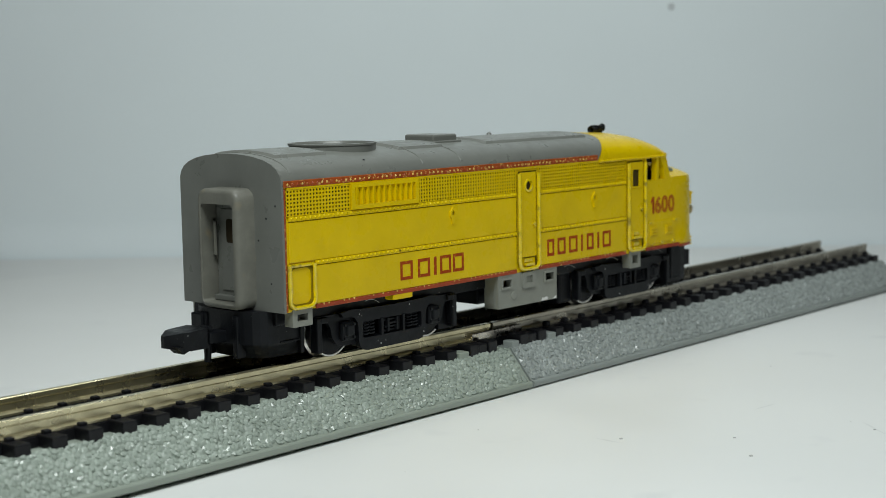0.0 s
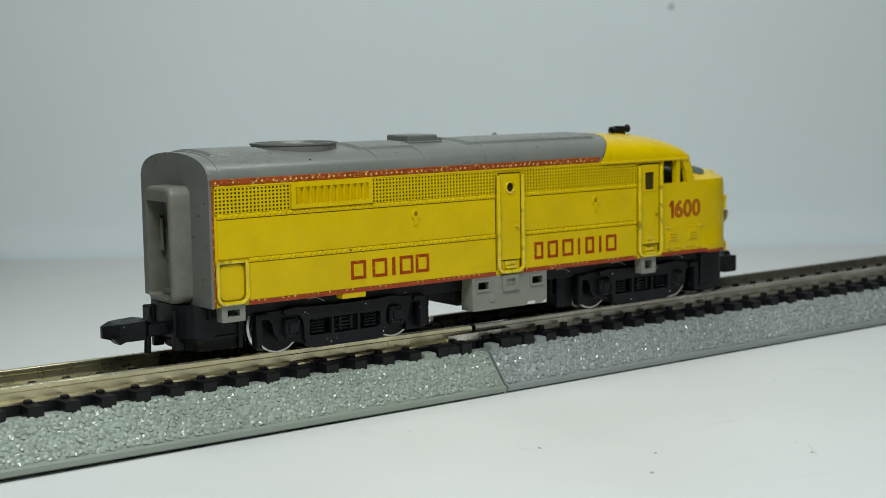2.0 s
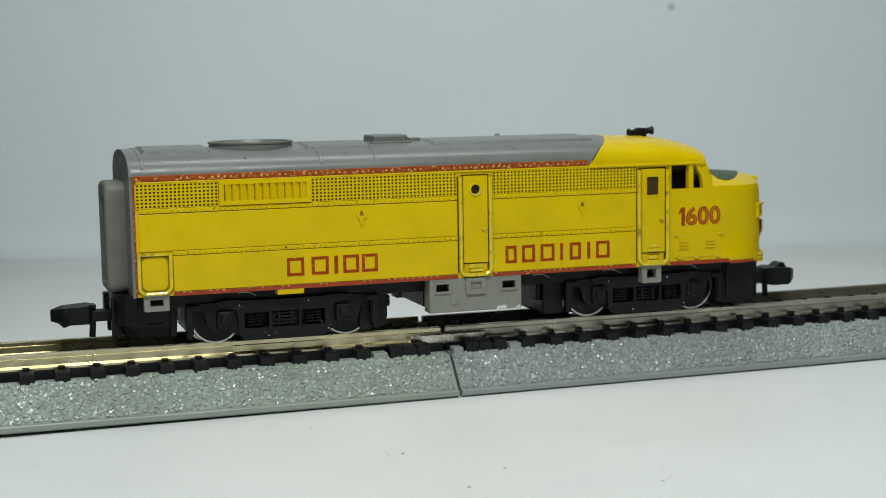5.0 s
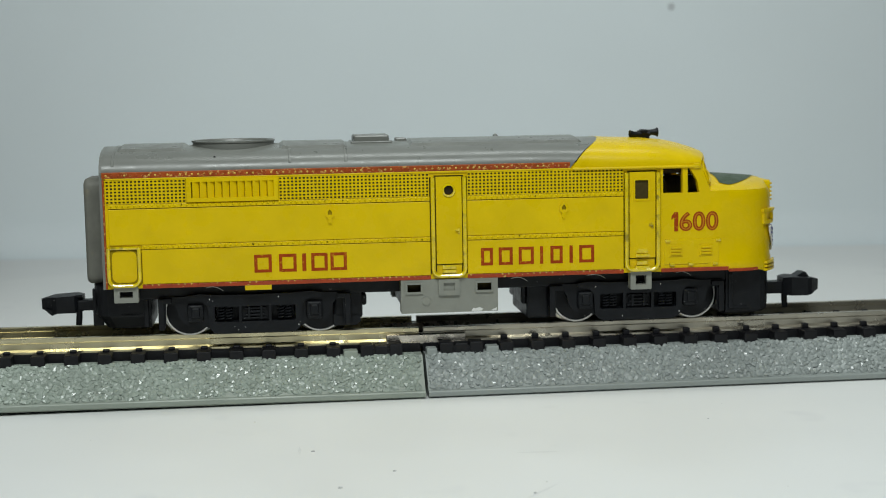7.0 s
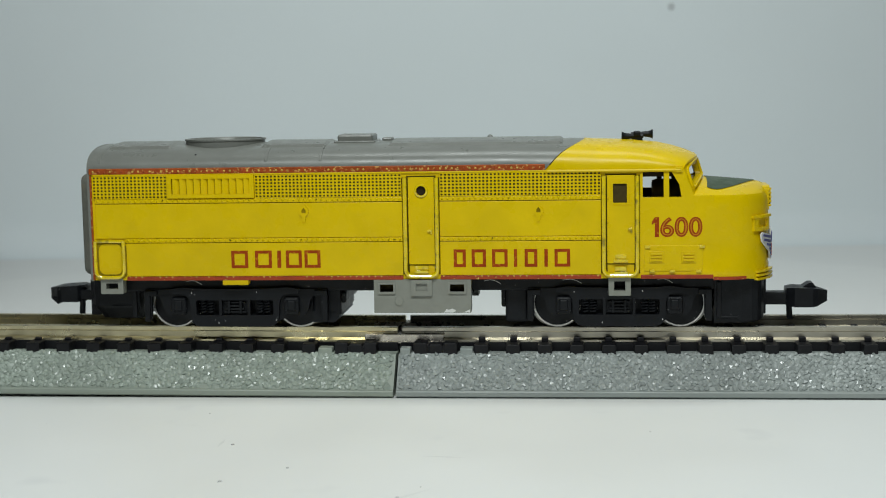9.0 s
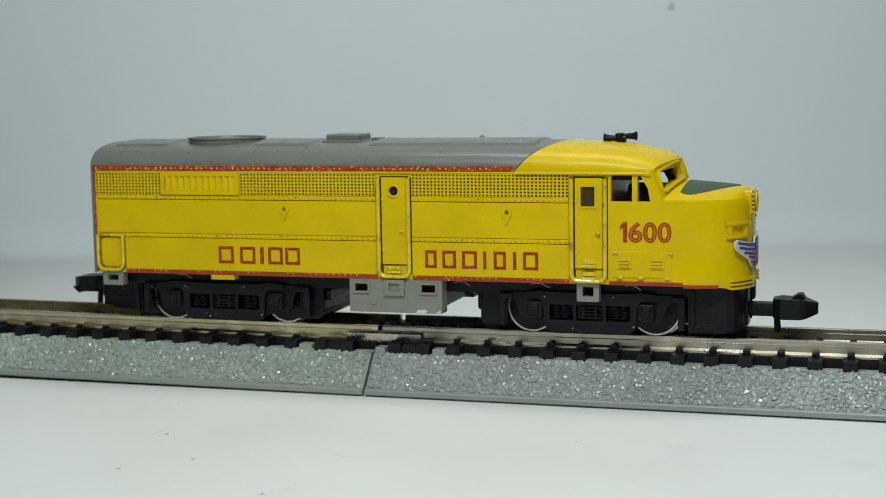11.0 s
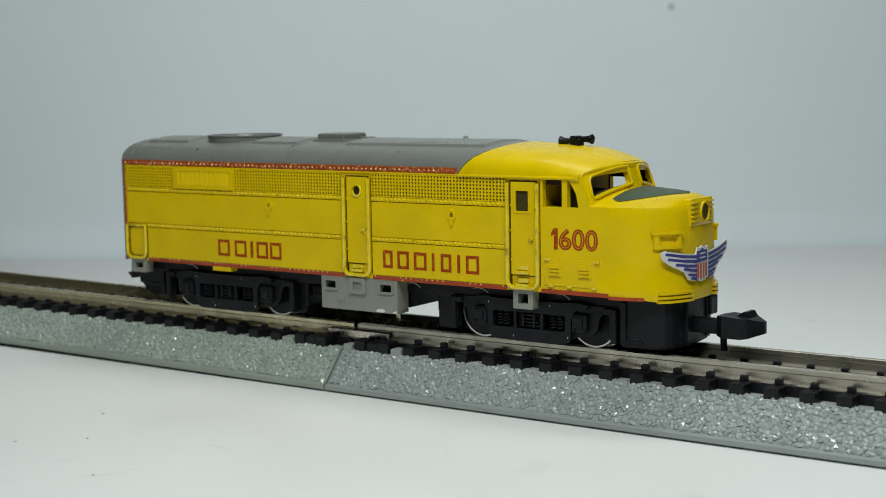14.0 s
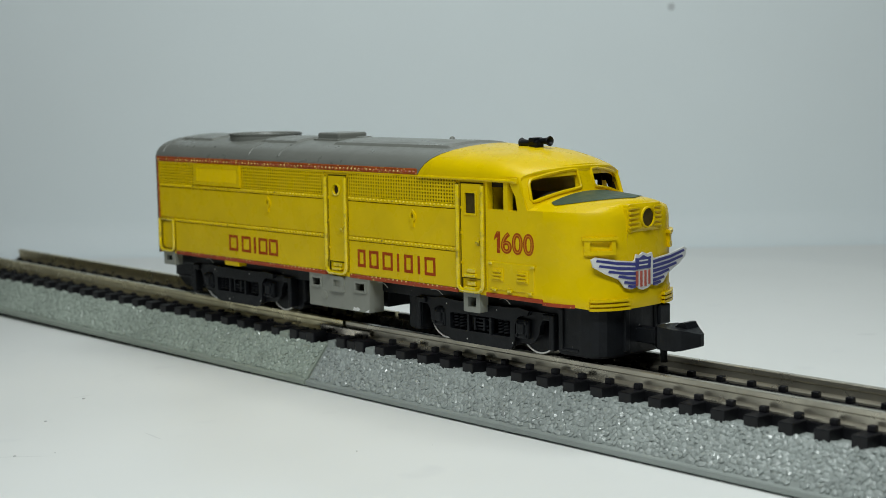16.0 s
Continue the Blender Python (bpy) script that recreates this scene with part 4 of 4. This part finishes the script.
# ---- chassis, trucks, couplers ----
chassis = part("chassis", boxed(-43.5, 40.0, -6.6, 6.6, 13.1, 15.2, 0.2), M_black, loco, "black plastic underframe")
bm = bmesh.new()
box(bm, -14.6, -10.7, -6.0, 6.0, 9.6, 14.0, 0.4)
prism(bm, [(-14.6, 8.7), (-11.6, 8.7), (-10.9, 9.3), (-11.3, 10.2), (-14.6, 10.2)], "y", -6.0, 6.0)
box(bm, 11.6, 14.7, -6.0, 6.0, 8.7, 14.0, 0.4)
box(bm, -11.0, -10.1, -5.2, 5.2, 11.2, 12.8, 0.3)
box(bm, 11.0, 11.8, -5.2, 5.2, 10.6, 13.6, 0.3)
box(bm, -5.4, 6.4, -5.0, 5.0, 10.7, 14.0, 0.3)
part("gear_case", bm, M_black, chassis)
bm = bmesh.new()
box(bm, -26.2, -22.7, -9.0, -7.5, 14.25, 14.95, 0.1)
part("yellow_tab", bm, M_yellow, chassis)


def truck(xa, xb, z_axle=11.25, r=3.35):
    xm = (xa + xb) / 2
    body = part("truck", boxed(xm - 12.2, xm + 12.2, -3.4, 3.4, 9.3, 14.2, 0.3), M_black, loco, "black truck with sprung side frames")
    for x in (xa, xb):
        for s in (-1, 1):
            bm = bmesh.new()
            y0 = s * 3.9
            turned(bm, [(r - 0.7, 0), (r + 0.3, s * 0.02), (r + 0.3, s * 0.3), (r, s * 0.45), (r - 0.06, s * 1.45), (r - 0.1, s * 1.53), (r - 0.29, s * 1.52), (r - 0.33, s * 0.9)], (x, y0, z_axle), "y", 48, False)
            wheel = part("wheel", bm, M_wheel, body, "bright steel rim round a black hub", True)
            bm = bmesh.new()
            turned(bm, [(0.4, s * 0.1), (r - 0.28, s * 0.1), (r - 0.31, s * 1.42), (0.9, s * 1.5), (0.8, s * 2.2), (0.3, s * 2.3)], (x, y0, z_axle), "y", 40)
            part("hub", bm, M_black, wheel, smooth=True)
    for s in (-1, 1):
        bm = bmesh.new()
        box(bm, xm - 5.1, xm + 5.1, *sorted((s * 3.0, s * 6.1)), 9.0, 14.0)
        part("bolster", bm, M_black, body)
        h = (xb - xa) / 2
        back = [(0, 9.0), (5.9, 9.0), (6.6, 9.35), (h - 0.4, 9.35), (h + 0.7, 9.75), (h + 1.35, 10.6), (h + 1.6, 11.8), (h + 2.0, 12.45), (h + 3.0, 12.5), (h + 3.1, 9.5), (h + 3.9, 9.1), (h + 3.95, 13.4), (0, 13.4)]
        proud = [(0, 8.4), (4.7, 8.4), (5.4, 8.58), (5.85, 9.0), (6.05, 9.7), (6.1, 11.4), (6.25, 12.1), (6.7, 12.65), (7.4, 12.85), (h, 12.9), (h + 0.4, 13.5), (h - 1.5, 13.75), (5.2, 13.6), (0, 13.5)]
        mirrored = lambda half: [(xm + u, v) for u, v in half] + [(xm - u, v) for u, v in half[-2:0:-1]]
        side = lambda u, v, w: (u, s * w, v)
        window = rect(xm - 5.3, xm + 5.3, 9.95, 12.0, 0.25)
        bm = bmesh.new()
        plate(bm, mirrored(back), [window], side, 7.0, 6.3)
        frame_ = part("side_frame", bm, M_black, body)
        bm = bmesh.new()
        plate(bm, mirrored(proud), [window], side, 7.65, 6.95)
        part("side_beam", bm, M_black, frame_)
        for q in (-1, 1):
            bm = bmesh.new()
            x = xm + q * (h - 0.85)
            yy = sorted((s * 6.9, s * 7.75))
            box(bm, x - 1.05, x + 1.05, *yy, 10.0, 12.35, 0.3)
            box(bm, x - 0.55, x + 0.55, *sorted((s * 7.6, s * 8.0)), 10.6, 12.0, 0.2)
            for bx_, bz_ in ((-0.75, 10.4), (0.75, 10.4), (-0.75, 12.0), (0.75, 12.0)):
                box(bm, x + bx_ - 0.18, x + bx_ + 0.18, *sorted((s * 7.7, s * 7.95)), bz_ - 0.18, bz_ + 0.18, 0.06)
            part("axle_box", bm, M_black, frame_)
            bm = bmesh.new()
            box(bm, *sorted((xm + q * (h + 3.2), xm + q * (h + 4.0))), *sorted((s * 6.0, s * 7.3)), 9.0, 13.3, 0.15)
            box(bm, *sorted((xm + q * (h + 2.2), xm + q * (h + 3.4))), *sorted((s * 6.2, s * 7.35)), 12.6, 13.3, 0.12)
            part("end_post", bm, M_black, frame_)
        for x, z in ((xm - 5.9, 13.0), (xm + 3.1, 13.1), (xm - 2.2, 8.9), (xm + 5.7, 9.3)):
            bm = bmesh.new()
            prism(bm, [(x - 0.1, z - 0.02), (x, z - 0.09), (x + 0.05, z + 0.02), (x - 0.03, z + 0.13)], "y", *sorted((s * 7.62, s * 7.68)))
            part("scratch", bm, M_paper, frame_, "pale scratch")
        for x in (xm - 4.4, xm - 3.4, xm + 3.4, xm + 4.4):
            bm = bmesh.new()
            rod(bm, [(x + 0.42 * math.cos(k * 0.9), s * 7.1 + 0.42 * math.sin(k * 0.9), 10.1 + 1.85 * k / 34) for k in range(35)], 0.11, 5)
            part("coil_spring", bm, M_black, frame_, smooth=True)
        bm = bmesh.new()
        yy = sorted((s * 7.2, s * 7.75))
        for x in (xm - 1.95, xm + 1.95):
            box(bm, x - 0.2, x + 0.2, *yy, 9.9, 12.1, 0.06)
        box(bm, xm - 1.9, xm + 1.9, *sorted((s * 6.8, s * 7.0)), 10.0, 12.0)
        for k, (hw, lift) in enumerate(((1.5, 0.05), (1.25, 0.2), (0.9, 0.3), (1.4, 0.1))):
            box(bm, xm - hw, xm + hw, *sorted((s * 6.9, s * (7.3 + lift))), 10.2 + 0.44 * k, 10.46 + 0.44 * k, 0.06)
        for x in (xm - 0.8, xm + 0.8):
            box(bm, x - 0.16, x + 0.16, *sorted((s * 6.9, s * 7.7)), 10.2, 11.9, 0.05)
        part("leaf_spring", bm, M_black, frame_)


truck(-33.6, -16.35)
truck(18.55, 34.85)


def end_gear(d, x0, x1, tip):
    """Pilot block and coupler at one end; d is the way out."""
    bm = bmesh.new()
    hw = 6.8 if d > 0 else 6.1
    L = abs(x1 - x0) - 3.4
    a = [(x0, -hw)] + [(x0 + d * (L + 3.4 * max(0.0, math.cos(t)) ** 0.7), hw * math.copysign(abs(math.sin(t)) ** 0.7, math.sin(t))) for t in (math.pi * (k / 12 - 0.5) for k in range(13))] + [(x0, hw)]
    low = 9.0 if d > 0 else 11.0
    prism(bm, a, "z", low, 14.6 if d > 0 else 14.9)
    shrink = lambda k, z: [(x0 + (x - x0) * k, y * k, z) for x, y in a]
    loft(bm, [shrink(0.97, low + 0.1), shrink(0.95, low - 0.3), shrink(0.82, 8.4 if d > 0 else 9.2)], True)
    pl = part("pilot", bm, M_black, loco, "black plastic end block")
    bm = bmesh.new()
    xs = sorted((x1 - d * 0.8, x1 + d * 0.45))
    box(bm, *xs, 2.8, 4.9, 11.8, 14.2, 0.2)
    part("pilot_step", bm, M_black, pl)
    # ribs beside the coupler pocket, and a moulded line round the block
    for y in (-2.7, 2.7):
        part("pocket_rib", boxed(*sorted((x1 - d * 1.2, x1 + d * 0.15)), y - 0.4, y + 0.4, 9.3, 14.3, 0.12), M_black, pl)
    for s in (-1, 1):
        part("block_band", boxed(*sorted((x0 + d * 0.4, x0 + d * (L - 0.4))), *sorted((s * (hw - 0.2), s * (hw + 0.14))), *((10.9, 11.2) if d < 0 else (9.25, 9.6)), 0.1), M_black, pl)
        part("block_rib", boxed(*sorted((x0 + d * 0.3, x0 + d * 0.9)), *sorted((s * (hw - 0.4), s * (hw + 0.3))), 9.4, 14.2, 0.1), M_black, pl)
    e, top, low = tip, (12.5 if d > 0 else 13.1), (10.1 if d > 0 else 11.0)
    mid = (top + low) / 2
    bm = bmesh.new()
    box(bm, *sorted((x1 - d * 0.3, e - d * 5.0)), -1.0, 1.0, low + 0.1, top - 0.6, 0.15)
    part("coupler_shank", bm, M_black, pl)
    # hook: a block with a wedge-shaped point, a lip above and a barb below
    bm = bmesh.new()
    rings = []
    for u, y0, y1, z0, z1 in ((5.6, -1.3, 1.2, low, top), (4.6, -2.2, 1.6, low - 0.1, top + 0.15), (2.2, -2.2, 1.7, low - 0.1, top), (1.5, -1.75, 1.6, low, top - 0.05), (0.0, -0.1, 0.5, *((mid - 0.7, mid + 0.7) if d > 0 else (mid - 0.75, mid + 0.65)))):
        rings.append([(e - d * u, y0, z0), (e - d * u, y1, z0), (e - d * u, y1, z1), (e - d * u, y0, z1)])
    loft(bm, rings, True)
    if d > 0:
        prism(bm, [(e - d * 3.6, top - 0.1), (e - d * 1.5, top - 0.1), (e - d * 2.0, top + 0.62), (e - d * 2.5, top + 0.6)], "y", -0.6, 1.6)
    else:
        prism(bm, [(e - d * 5.6, top - 0.1), (e - d * 4.2, top - 0.1), (e - d * 4.9, top + 0.2), (e - d * 5.6, top + 0.2)], "y", -1.9, -0.6)
        prism(bm, [(e - d * 3.0, low + 0.1), (e - d * 0.5, low + 0.5), (e - d * 1.5, low - 0.45)], "y", -1.7, 0.2)
    if d < 0:
        bmesh.ops.translate(bm, verts=bm.verts[:], vec=(0, 0.0012, -0.0001))
    part("coupler", bm, M_black, pl, "black hook coupler")
    bm = bmesh.new()
    rod(bm, [(e - d * 5.1, -0.4, low + 0.2), (e - d * 5.1, -0.4, low - 0.6), (e - d * 5.0, -0.4, low - 1.9)], 0.42, 10)
    part("coupler_pin", bm, M_black, pl)


end_gear(1, 39.2, 46.2, 54.9)
end_gear(-1, -38.6, -46.3, -53.7)


# small grey mark on the backdrop
bm = bmesh.new()
turned(bm, [(0.9, 0.0), (0.75, -0.06), (0.2, -0.08)], (60.9, 157.0 - CY, 58.2), "y", 16)
part("backdrop_mark", bm, M_mark, backdrop, "faint grey mark")

# ---- motion: everything on the turntable turns together ----
def motions():
    rows = [(0.5 * k, pose(0, 0, 0, 0, 0, 48.0 - 5.98 * 0.5 * k)) for k in range(33)]
    for ob in (turntable, track_a, track_b, loco):
        walk(ob, rows)


motions()
